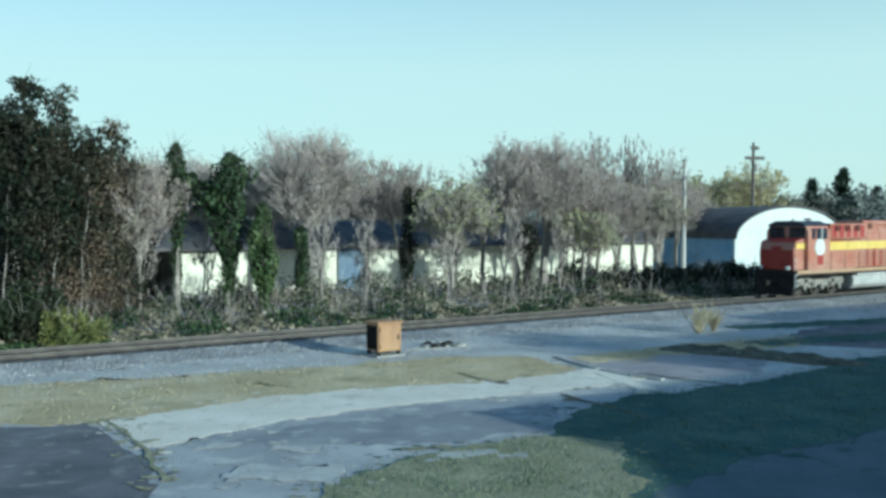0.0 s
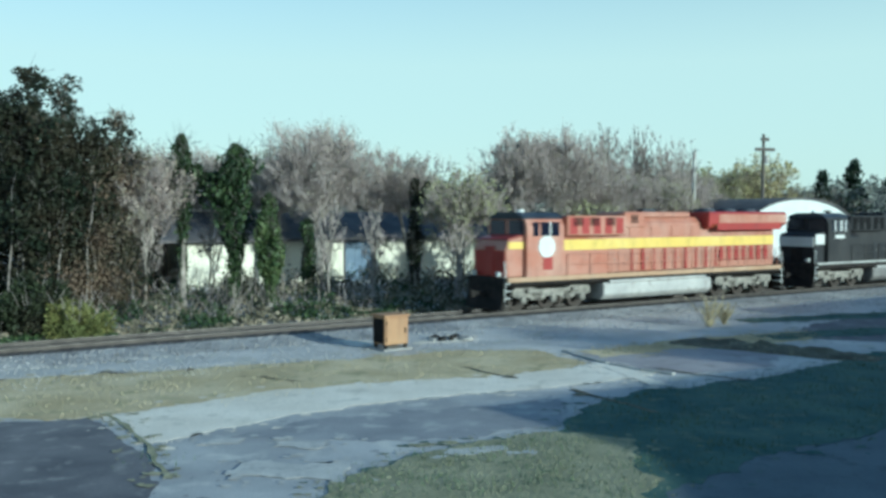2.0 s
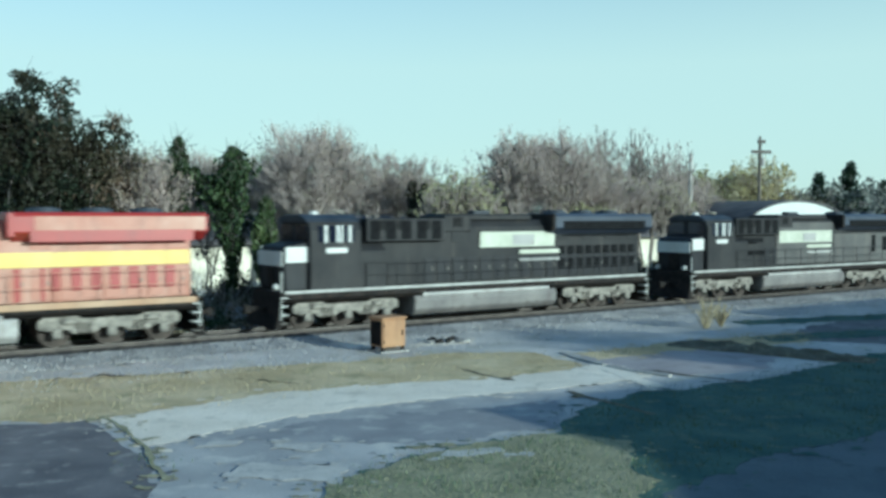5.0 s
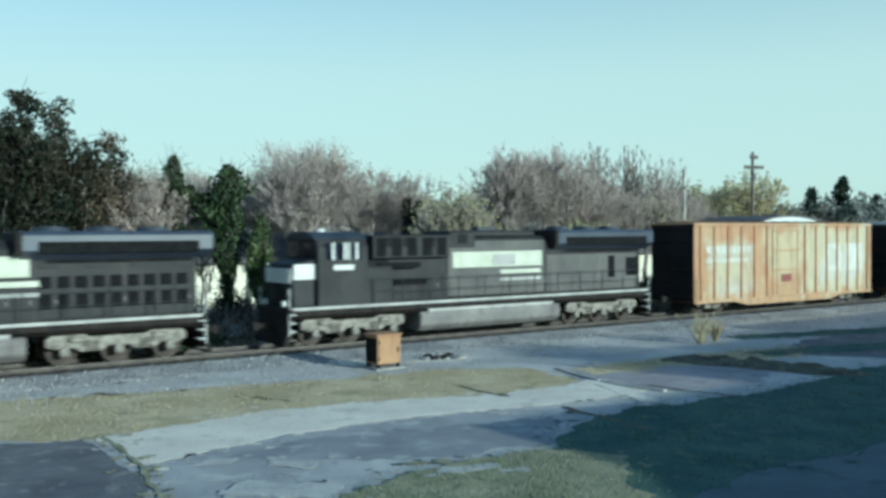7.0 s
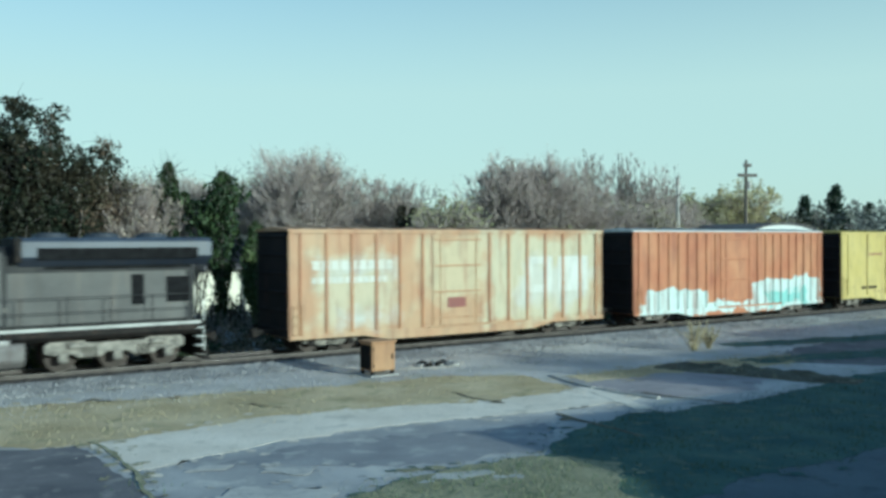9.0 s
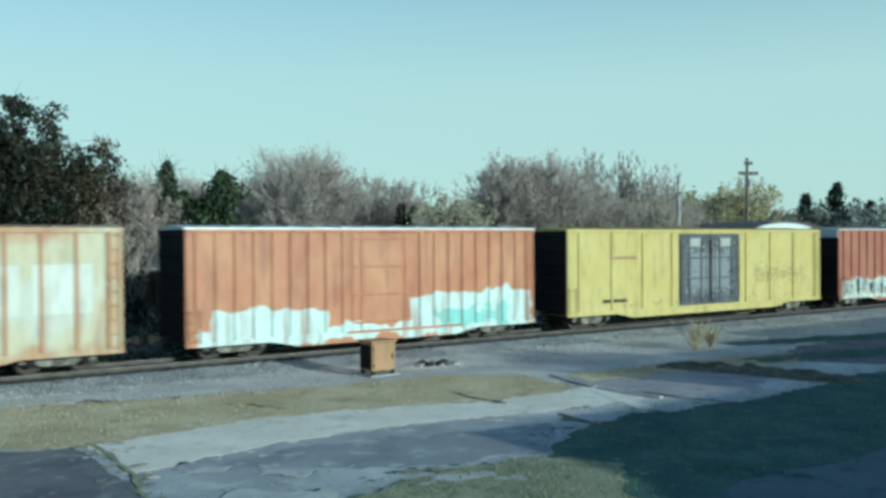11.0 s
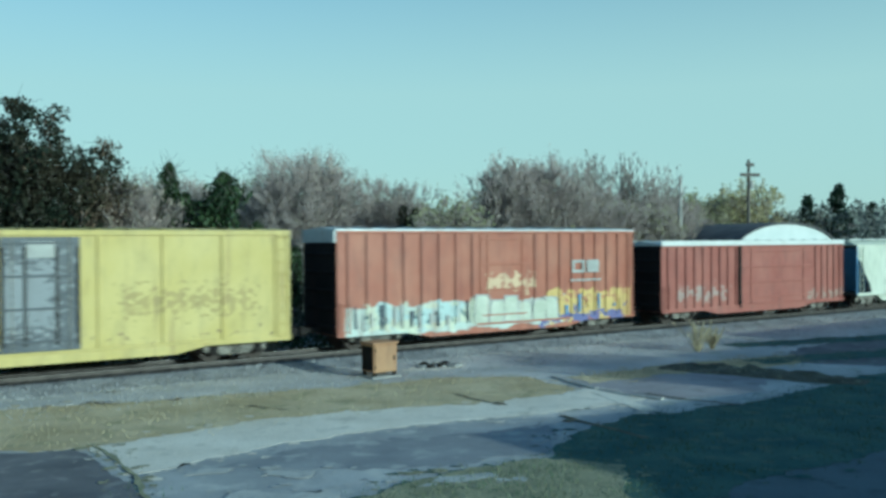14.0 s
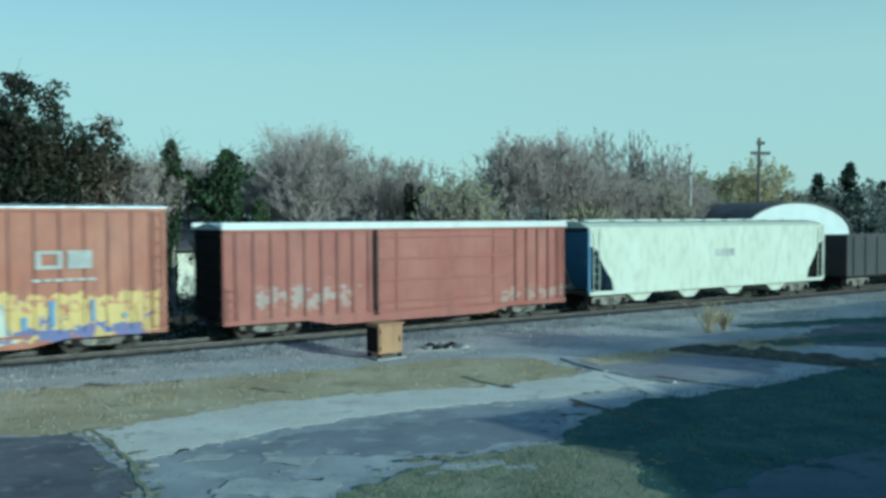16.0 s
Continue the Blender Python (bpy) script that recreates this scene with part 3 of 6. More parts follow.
    outline("concrete_patch", [(4.75, 30.4), (5.1, 30.3), (5.8, 28.2), (6.3, 26.7), (5.8, 26.3), (5.4, 27.9)], 0.026, M["concrete"], "pale broken concrete edge beside the lawn", rng, 0.2, category="pavement")
    for line, wide in (([(0.5, 29.5), (1.1, 28.5), (1.9, 27.6)], 0.06), ([(3.4, 25.8), (4.3, 24.2), (5.1, 22.8)], 0.08), ([(6.6, 29.3), (7.6, 28.2), (8.8, 27.2)], 0.07), ([(-6.4, 27.7), (-5.2, 27.4), (-4.4, 26.9)], 0.04)):
        crack = [(x - wide, y) for x, y in line] + [(x + wide, y) for x, y in line[::-1]]
        outline("pavement_crack", crack, 0.034, M["dirt"], "dark dirt-filled crack in the paving", rng, 0.1, category="pavement", crumbs=1.0)
    nr = np.random.default_rng(15)
    n = 9000
    u, w = nr.uniform(-35, 60, n), nr.uniform(27.5, 31.8, n)
    c = np.stack([u * UX - w * UY, u * UY + w * UX, np.full(n, 0.02)], 1)
    tagged(share("gravel", leaf_mesh("gravel", nr, c, 0.06, 0.05), M["ballast"], None), "loose pale gravel scattered over the ground", "gravel", "", "stuff")
    for s in ([(-3.7, 34.0), (-2.7, 34.1), (-3.0, 35.5), (-4.4, 35.7)], [(-1.5, 34.9), (0.2, 35.1), (1.0, 36.4), (-1.0, 36.3)]):
        outline("concrete_patch", s, 0.02, M["concrete"], "pale crushed concrete beside the equipment box", rng, 0.3, category="pavement")
    edge = thing("kerb_edge", "broken concrete edge between grass and asphalt", "kerb", kind="structure")
    line = [(4.1, 33.1), (4.6, 31.6), (5.2, 30.2), (6.0, 29.0), (6.9, 28.2)]
    for i, (a, b) in enumerate(zip(line, line[1:])):
        bm = bmesh.new()
        p, q = Vector((*a, 0)), Vector((*b, 0))
        d = (q - p)
        box(bm, 0.02, d.length - 0.04, -0.1, 0.1, 0, 0.05 + 0.02 * (i % 2), 0.015)
        ob = part("kerb_stone", bm, M["stone"], edge)
        ob.matrix_basis = Matrix.Translation(p) @ pose(0, 0, 0, 0, 0, math.degrees(math.atan2(d.y, d.x)))
    # a low dirt bank with weeds on the yard's edge, shade in its colour
    bm = bmesh.new()
    p, q = Vector((8.6, 35.6, 0)), Vector((14.6, 31.0, 0))
    side = Vector((q.y - p.y, p.x - q.x, 0)).normalized()
    rows = []
    for i in range(41):
        t = i / 40
        row = []
        for j in range(13):
            w = j / 6 - 1
            v = p.lerp(q, t) + side * w * (0.9 + 0.3 * noise.noise((t * 6, 2, 0)))
            lift = 0.34 * max(0.0, 1 - w * w) * math.sin(math.pi * t) ** 0.5 * (0.7 + 0.6 * noise.noise(v * 1.6)) + 0.05 * noise.noise(v * 5)
            row.append(bm.verts.new((v.x, v.y, max(lift, 0) if 0 < i < 40 and 0 < j < 12 else -0.02)))
        rows.append(row)
    for r0, r1 in zip(rows, rows[1:]):
        for j in range(12):
            bm.faces.new((r0[j], r1[j], r1[j + 1], r0[j + 1]))
    bmesh.ops.recalc_face_normals(bm, faces=bm.faces)
    tagged(part("dirt_bank", bm, M["dirt"], None), "low bank of dirt and weeds, darkened for its shaded side", "dirt bank")
    crack = [(-8.4, 22.4), (-7.4, 21.0), (-6.5, 19.5), (-5.9, 18.4), (-5.3, 17.0)]
    pts = [(x - 0.06, y) for x, y in crack] + [(x + 0.07, y) for x, y in crack[::-1]]
    outline("pavement_joint", pts, 0.032, M["straw_turf"], "weedy joint across the paving", rng, 0.16, category="pavement")
    grass("joint_weeds", [(-6.8, 19.8), (-6.2, 19.9), (-5.0, 16.9), (-5.7, 16.8)], 260, 0.09, M["blade_green"], "weeds growing in the paving joint", 8, 0.05)


def build_track():
    bed = thing("ballast_bed", "grey crushed-stone ballast under the track", "ballast", kind="structure")
    prof = [(-3.2, -0.02), (-1.7, 0.17), (1.7, 0.17), (3.2, -0.02)]
    bm = bmesh.new()
    cols = [at(-160 + 4 * i, MID) for i in range(121)]
    grid = []
    for c in cols:
        grid.append([bm.verts.new((c.x - n * UY, c.y + n * UX, z + 0.02 * noise.noise((c.x, n, 3)))) for n, z in prof])
    for a, b in zip(grid, grid[1:]):
        for i in range(3):
            bm.faces.new((a[i], b[i], b[i + 1], a[i + 1]))
    part("ballast", bm, M["ballast"], bed)
    # a strip of darker stone between the rails
    o = part("dark_ballast", boxes((-160, 320, -1.42, 1.42, 0.1, 0.186)), M["dark_ballast"], bed, "darker stone between the rails")
    o.matrix_basis = Matrix.Translation(at(0, MID)) @ pose(0, 0, 0, 0, 0, TH)
    rng = np.random.default_rng(2)
    n = 26000
    u, w = rng.uniform(-45, 120, n), rng.uniform(-3.6, -1.4, n)
    z = np.interp(w, [-3.2, -1.7, 1.9], [0.0, 0.17, 0.17]) + 0.01
    c = np.stack([u * UX - (MID + w) * UY, u * UY + (MID + w) * UX, z], 1)
    ob = share("loose_stones", leaf_mesh("loose_stones", rng, c, 0.07, 0.06), M["ballast"], None)
    tagged(ob, "loose grey ballast stones along the track", "stones", "", "stuff")
    rails = thing("railway_track", "railway track of rusty steel rails on dark wooden ties", "railway track", kind="structure")
    for off in (-0.755, 0.755):
        y = MID + off
        r = part("rail", along([(-0.07, 0.19), (0.07, 0.19), (0.07, 0.205), (0.012, 0.23), (0.012, 0.305), (0.036, 0.312), (0.036, 0.35), (-0.036, 0.35), (-0.036, 0.312), (-0.012, 0.305), (-0.012, 0.23), (-0.07, 0.205)], -160, 320), M["rail"], rails)
        r.matrix_basis = Matrix.Translation(at(0, y)) @ pose(0, 0, 0, 0, 0, TH)
        h = part("railhead", boxes((-160, 320, -0.028, 0.028, 0.345, 0.354)), M["bright_rail"], rails, "polished running surface")
        h.matrix_basis = r.matrix_basis.copy()
    tie = boxes((-0.11, 0.11, -1.28, 1.28, 0.03, 0.2), bevel=0.015)
    me = bpy.data.meshes.new("tie")
    tie.to_mesh(me)
    tie.free()
    rr = random.Random(3)
    for i in range(250):
        p = at(-42 + 0.56 * i, MID)
        share("tie", me, M["tie"], rails, "", Matrix.Translation(p) @ pose(0, 0, rr.uniform(-0.01, 0.006), 0, 0, TH + rr.uniform(-1.2, 1.2)))


build_ground()


# ---- vehicles: x runs back from the front end, y away from the eye, z up from the rail ----
ROLLING = []     # wheelsets with their radius and rest pose


def once(fn):
    """Build a mesh once and hand it out again."""
    made = {}

    def get(*args):
        if args not in made:
            bm = fn(*args)
            me = bpy.data.meshes.new("shared_part")
            bm.to_mesh(me)
            bm.free()
            made[args] = me
        return made[args]
    return get


@once
def wheelset(r):
    bm = bmesh.new()
    for s in (-1, 1):
        y = 0.72 * s
        cyl(bm, (0, y - 0.065, 0), (0, y + 0.065, 0), r, sides=22)
        cyl(bm, (0, y + s * 0.06, 0), (0, y + s * 0.10, 0), r * 0.36, sides=12)
        cyl(bm, (0, y - s * 0.065, 0), (0, y - s * 0.095, 0), r + 0.025, sides=22)
        for i in range(3):
            g = 2 * math.pi * i / 3
            cyl(bm, (r * 0.6 * math.cos(g), y + s * 0.06, r * 0.6 * math.sin(g)), (r * 0.6 * math.cos(g), y + s * 0.085, r * 0.6 * math.sin(g)), 0.05, sides=6)
    cyl(bm, (0, -1.0, 0), (0, 1.0, 0), 0.08, sides=10)
    return bm


@once
def side_frame():
    pts = [(-1.25, 0.62), (-1.15, 0.72), (-0.55, 0.80), (0.55, 0.80), (1.15, 0.72), (1.25, 0.62), (1.25, 0.40), (1.02, 0.36), (0.90, 0.50), (0.55, 0.28), (-0.55, 0.28), (-0.90, 0.50), (-1.02, 0.36), (-1.25, 0.40)]
    return extrude(pts, -0.07, 0.07, 0.015)


@once
def spring_nest():
    bm = bmesh.new()
    for x in (-0.17, 0.0, 0.17):
        for k in range(5):
            z = 0.33 + 0.07 * k
            cyl(bm, (x, 0, z), (x, 0, z + 0.045), 0.075, sides=8)
    return bm


@once
def journal_box(r):
    return boxes((-0.15, 0.15, -0.12, 0.12, r - 0.17, r + 0.16), bevel=0.03)


def freight_truck(vehicle, x):
    t = share("truck", tb_mesh("bolster"), M["steel"], vehicle, "cast steel four-wheel truck", pose(x, 0, 0))
    for y in (-1.0, 1.0):
        share("side_frame", side_frame(), M["steel"], t, "", pose(0, y, 0))
        share("spring_nest", spring_nest(), M["dark_steel"], t, "", pose(0, y * 1.03, 0))
        for dx in (-0.9, 0.9):
            share("bearing_cap", journal_box(0.457), M["dark_steel"], t, "", pose(dx, y * 1.06, 0))
    for dx in (-0.9, 0.9):
        w = share("wheelset", wheelset(0.457), M["wheel"], t, "", pose(dx, 0, 0.457))
        ROLLING.append((w, 0.457, (dx, 0, 0.457), vehicle))
    return t


TB = {}


def tb_mesh(name):
    if name not in TB:
        bm = boxes((-0.2, 0.2, -1.0, 1.0, 0.48, 0.78), bevel=0.02) if name == "bolster" else boxes((-2.1, 2.1, -0.8, 0.8, 0.6, 0.95), bevel=0.03)
        me = bpy.data.meshes.new(name)
        bm.to_mesh(me)
        bm.free()
        TB[name] = me
    return TB[name]


@once
def loco_side_frame():
    pts = [(-2.45, 0.98), (-2.3, 1.10), (-1.2, 1.12), (-0.95, 1.02), (0.95, 1.02), (1.2, 1.12), (2.3, 1.10), (2.45, 0.98), (2.45, 0.72), (2.15, 0.62), (1.55, 0.66), (1.3, 0.50), (0.6, 0.50), (0.35, 0.66), (-0.35, 0.66), (-0.6, 0.50), (-1.3, 0.50), (-1.55, 0.66), (-2.15, 0.62), (-2.45, 0.72)]
    return extrude(pts, -0.09, 0.09, 0.02)


def loco_truck(vehicle, x):
    t = share("truck", tb_mesh("frame"), M["dark_steel"], vehicle, "dusty grey six-wheel locomotive truck", pose(x, 0, 0))
    for y in (-1.12, 1.12):
        share("side_frame", loco_side_frame(), M["steel"], t, "", pose(0, y, 0))
        for dx in (-1.85, 0.0, 1.85):
            share("journal_box", journal_box(0.533), M["steel"], t, "", pose(dx, y * 1.1, 0))
        for dx in (-0.95, 0.95):
            share("spring_nest", spring_nest(), M["dark_steel"], t, "", pose(dx, y * 1.05, 0.2))
            share("brake_cylinder", brake_cylinder(), M["steel"], t, "", pose(dx * 1.5, y * 1.12, 0.95))
    for dx in (-1.85, 0.0, 1.85):
        w = share("wheelset", wheelset(0.533), M["wheel"], t, "", pose(dx, 0, 0.533))
        ROLLING.append((w, 0.533, (dx, 0, 0.533), vehicle))


@once
def brake_cylinder():
    return rod((-0.25, 0, 0), (0.25, 0, 0), 0.11, 10)


@once
def coupler():
    bm = boxes((-0.75, 0.1, -0.09, 0.09, 0.78, 0.98), (-0.98, -0.7, -0.16, 0.14, 0.70, 1.03), bevel=0.03)
    cyl(bm, (-0.9, 0.02, 0.66), (-0.9, 0.02, 1.06), 0.07, sides=8)
    return bm


@once
def rung_ladder(height, count):
    bm = bmesh.new()
    for x in (-0.2, 0.2):
        box(bm, x - 0.018, x + 0.018, -0.03, 0.0, 0, height)
    for i in range(count):
        z = 0.1 + i * (height - 0.2) / (count - 1)
        cyl(bm, (-0.2, -0.04, z), (0.2, -0.04, z), 0.014, sides=5)
    return bm


@once
def stanchion(h):
    bm = bmesh.new()
    cyl(bm, (0, 0, 0), (0, 0, h), 0.022, sides=6)
    cyl(bm, (0, 0, 0), (0, 0, 0.06), 0.04, sides=6)
    return bm


@once
def rail_bar(length):
    return rod((0, 0, 0), (length, 0, 0), 0.014)


@once
def hood_door(w, h):
    return boxes((-w / 2, w / 2, -0.02, 0.01, 0, h), bevel=0.008)


@once
def louvre(w):
    bm = bmesh.new()
    for i in range(6):
        box(bm, -w / 2, w / 2, -0.025, 0.0, 0.05 + i * 0.07, 0.09 + i * 0.07)
    return bm


@once
def pane(w, h):
    return boxes((-w / 2, w / 2, -0.012, 0.004, 0, h), bevel=0.004)


@once
def roof_fan():
    bm = cyl(bmesh.new(), (0, 0, 0), (0, 0, 0.16), 0.62, 0.55, 18)
    cyl(bm, (0, 0, 0.16), (0, 0, 0.2), 0.4, 0.38, 18)
    return bm


def both_sides(name, me, material, parent, x, y, z, label=""):
    """The near part, and its twin turned about on the far side."""
    share(name, me, material, parent, label, pose(x, -y, z))
    share(name, me, material, parent, label, pose(x, y, z, 0, 0, 180))


def locomotive(label, scheme, kind):
    """A wide-nosed six-axle diesel. scheme: materials of nose, cab, hood, hood top, sill and doors."""
    v = thing("locomotive", label, "locomotive", group="locomotives of the train")
    nose, cab, hood, top, sill, doors = (M[s] for s in scheme)
    L = 21.3
    part("underframe", along([(-1.5, 1.30), (-1.5, 1.62), (1.5, 1.62), (1.5, 1.30), (1.2, 1.12), (-1.2, 1.12)], 0.35, L - 0.35, 0.02), M["dark_steel"], v)
    for y in (-1.515, 1.515):
        part("sill_stripe", boxes((0.5, L - 0.5, y - 0.012, y + 0.012, 1.42 if kind == "orange" else 1.52, 1.64)), sill, v, "painted edge of the walkway")
    part("fuel_tank", along([(-1.42, 1.16), (-1.48, 0.98), (-1.46, 0.55), (-1.2, 0.30), (1.2, 0.30), (1.46, 0.55), (1.48, 0.98), (1.42, 1.16)], 6.6, 14.7, 0.05), M["tank"] if kind == "orange" else M["dark_tank"], v, "dusty fuel tank")
    part("air_reservoir", rod((7.0, -1.38, 1.22), (14.2, -1.38, 1.22), 0.13, 10), M["tank"], v)
    loco_truck(v, 3.45)
    loco_truck(v, L - 3.5)
    for x, g in ((0.35, 0), (L - 0.35, 180)):
        c = share("coupler", coupler(), M["dark_steel"], v, "", pose(x, 0, 0, 0, 0, g))
        p = part("pilot", extrude([(-0.25, 0.12), (0.05, 0.16), (0.1, 1.6), (-0.02, 1.6), (-0.05, 0.75)], -1.45, 1.45, 0.02), M["dark_steel"], v, "pilot plate with a plough")
        p.matrix_basis = pose(x, 0, 0, 0, 0, g)
        for y in (-1.28, 1.28):
            for k in range(4):
                s = part("step", boxes((-0.02, 0.30, -0.24, 0.24, 0.32 + 0.34 * k, 0.36 + 0.34 * k), bevel=0.008), M["white_paint"] if k else M["steel"], v)
                s.matrix_basis = pose(x, y, 0, 0, 0, g)
            h = part("grab_rail", rod((0.02, 0, 0.5), (0.02, 0, 2.4), 0.025), M["white_paint"], v, "white painted grab rail")
            h.matrix_basis = pose(x, y * 1.13, 0, 0, 0, g)
    # nose and cab
    part("nose", extrude([(0.62, 1.62), (0.55, 2.9), (0.72, 3.38), (1.75, 3.62), (1.75, 1.62)], -1.25, 1.25, 0.06), nose, v, "wide safety nose")
    n2 = boxes((0.52, 0.6, -0.35, 0.35, 1.7, 3.1), bevel=0.01)
    part("nose_door", n2, M["dark_steel"] if kind != "orange" else M["deep_red"], v)
    part("cab", along([(-1.5, 1.62), (-1.5, 4.0), (-1.28, 4.42), (-0.7, 4.62), (0.7, 4.62), (1.28, 4.42), (1.5, 4.0), (1.5, 1.62)], 1.62, 3.95, 0.03), cab, v)
    part("cab_roof", along([(-1.36, 4.36), (-1.2, 4.52), (-0.7, 4.68), (0.7, 4.68), (1.2, 4.52), (1.36, 4.36)], 1.5, 4.0, 0.02), top, v)
    for y in (-0.72, 0.72):
        part("windscreen", boxes((1.585, 1.63, y - 0.56, y + 0.56, 3.62, 4.3), bevel=0.01), M["glass"], v, "dark windscreen pane")
    for x, w in ((2.15, 0.34), (2.72, 0.5), (3.35, 0.5)):
        both_sides("cab_window", pane(w, 0.66), M["glass"], v, x, 1.512, 3.55, "dark cab side window")
    both_sides("window_post", pane(0.08, 0.7), M["white_paint"], v, 3.04, 1.52, 3.53)
    for y in (-0.2, 0.2):
        part("headlight", cyl(bmesh.new(), (1.52, y, 4.46), (1.62, y, 4.46), 0.1, sides=12), M["white_paint"], v, "round headlight lens")
    for y in (-0.95, 0.95):
        part("ditch_light", cyl(bmesh.new(), (0.28, y, 1.78), (0.42, y, 1.78), 0.12, sides=12), M["white_paint"], v, "round ditch light")
    part("horn", boxes((3.4, 3.8, -0.3, -0.2, 4.75, 4.85), (3.3, 3.75, -0.12, -0.02, 4.75, 4.87), (3.6, 3.66, -0.3, 0.0, 4.66, 4.76), bevel=0.01), M["steel"], v)
    part("antenna_dome", cyl(bmesh.new(), (2.6, 0.2, 4.66), (2.6, 0.2, 4.82), 0.2, 0.15, 10), M["white_paint"], v)
    # long hood
    part("hood", along([(-0.98, 1.62), (-0.98, 4.1), (-0.72, 4.45), (0.72, 4.45), (0.98, 4.1), (0.98, 1.62)], 3.95, 20.75, 0.03), hood, v, "long engine hood")
    part("equipment_cabinet", along([(-1.4, 1.62), (-1.4, 3.15), (-1.0, 3.5), (1.0, 3.5), (1.4, 3.15), (1.4, 1.62)], 3.95, 6.9 if kind == "orange" else 5.2, 0.03), hood, v)
    part("inverter_cabinet", boxes((4.3, 8.3, -1.3, 1.3, 3.52, 4.52), bevel=0.05), cab, v)
    for i in range(5):
        both_sides("cabinet_vent", pane(0.5, 0.8), M["deep_red"] if kind == "orange" else M["vent"], v, 4.72 + i * 0.78, 1.305, 3.62)
    for i in range(3):
        both_sides("intake_grille", louvre(0.6), M["vent"], v, 5.0 + i * 1.1, 1.32, 3.98)
    part("engine_cowl", boxes((8.6, 13.6, -0.9, 0.9, 4.4, 4.72), bevel=0.08), hood, v)
    part("exhaust_stack", boxes((10.6, 11.6, -0.25, 0.25, 4.7, 4.88), bevel=0.03), M["roof_dark"], v, "sooty exhaust stack")
    part("dynamic_brake_hatch", boxes((8.4, 9.9, -1.05, 1.05, 3.9, 4.66), bevel=0.05), hood, v)
    both_sides("brake_grille", louvre(0.5), M["vent"], v, 9.15, 1.06, 4.1)
    part("radiator_housing", along([(-0.98, 3.72), (-1.5, 4.05), (-1.5, 4.62), (-1.35, 4.74), (1.35, 4.74), (1.5, 4.62), (1.5, 4.05), (0.98, 3.72)], 14.55, 21.25, 0.03), M["deep_red"] if kind == "orange" else M["blue_black"], v, "winged radiator housing")
    if kind == "orange":
        both_sides("radiator_panel", pane(5.9, 0.5), M["orange"], v, 18.2, 1.503, 4.1)
    both_sides("radiator_screen", pane(5.2, 0.42), M["vent"] if kind != "orange" else M["deep_red"], v, 18.0, 1.0, 3.62)
    both_sides("radiator_screen", pane(5.6, 0.4), M["vent"] if kind != "orange" else M["deep_red"], v, 17.9, 1.506, 3.98 if kind != "orange" else 3.72)
    part("radiator_inlet", boxes((14.4, 14.62, -1.51, 1.51, 3.9, 4.72), bevel=0.02), M["dark_steel"] if kind != "orange" else M["deep_red"], v)
    for x in (15.8, 17.6, 19.4):
        share("roof_fan", roof_fan(), M["roof_dark"], v, "", pose(x, 0, 4.72))
    count = 17
    for i in range(count):
        x = 7.6 + i * 0.79
        w = 0.62 if i % 3 else 0.5
        both_sides("hood_door", hood_door(w, 1.05), doors, v, x, 0.99, 1.72)
        both_sides("door_latch", pane(0.05, 0.16), M["steel"], v, x + w * 0.38, 1.012, 2.2)
        if i % 2 == 0:
            both_sides("upper_door", hood_door(0.68, 0.5), hood, v, x, 0.99, 3.45)
    for x in np.arange(4.2, 20.6, 1.48):
        both_sides("stanchion", stanchion(1.05), M["orange"] if kind == "orange" else M["grey_black"], v, float(x), 1.46, 1.62)
    for z in (2.15, 2.66):
        share("handrail", rail_bar(16.6), M["orange"] if kind == "orange" else M["grey_black"], v, "", pose(4.1, -1.46, z))
        share("handrail", rail_bar(16.6), M["orange"] if kind == "orange" else M["grey_black"], v, "", pose(4.1, 1.46, z))
    part("rear_ladder", boxes((20.76, 20.8, -0.25, -0.2, 1.7, 4.3), (20.76, 20.8, 0.2, 0.25, 1.7, 4.3), *[(20.77, 20.81, -0.22, 0.22, 1.9 + 0.34 * i, 1.93 + 0.34 * i) for i in range(7)]), M["steel"], v)
    return v


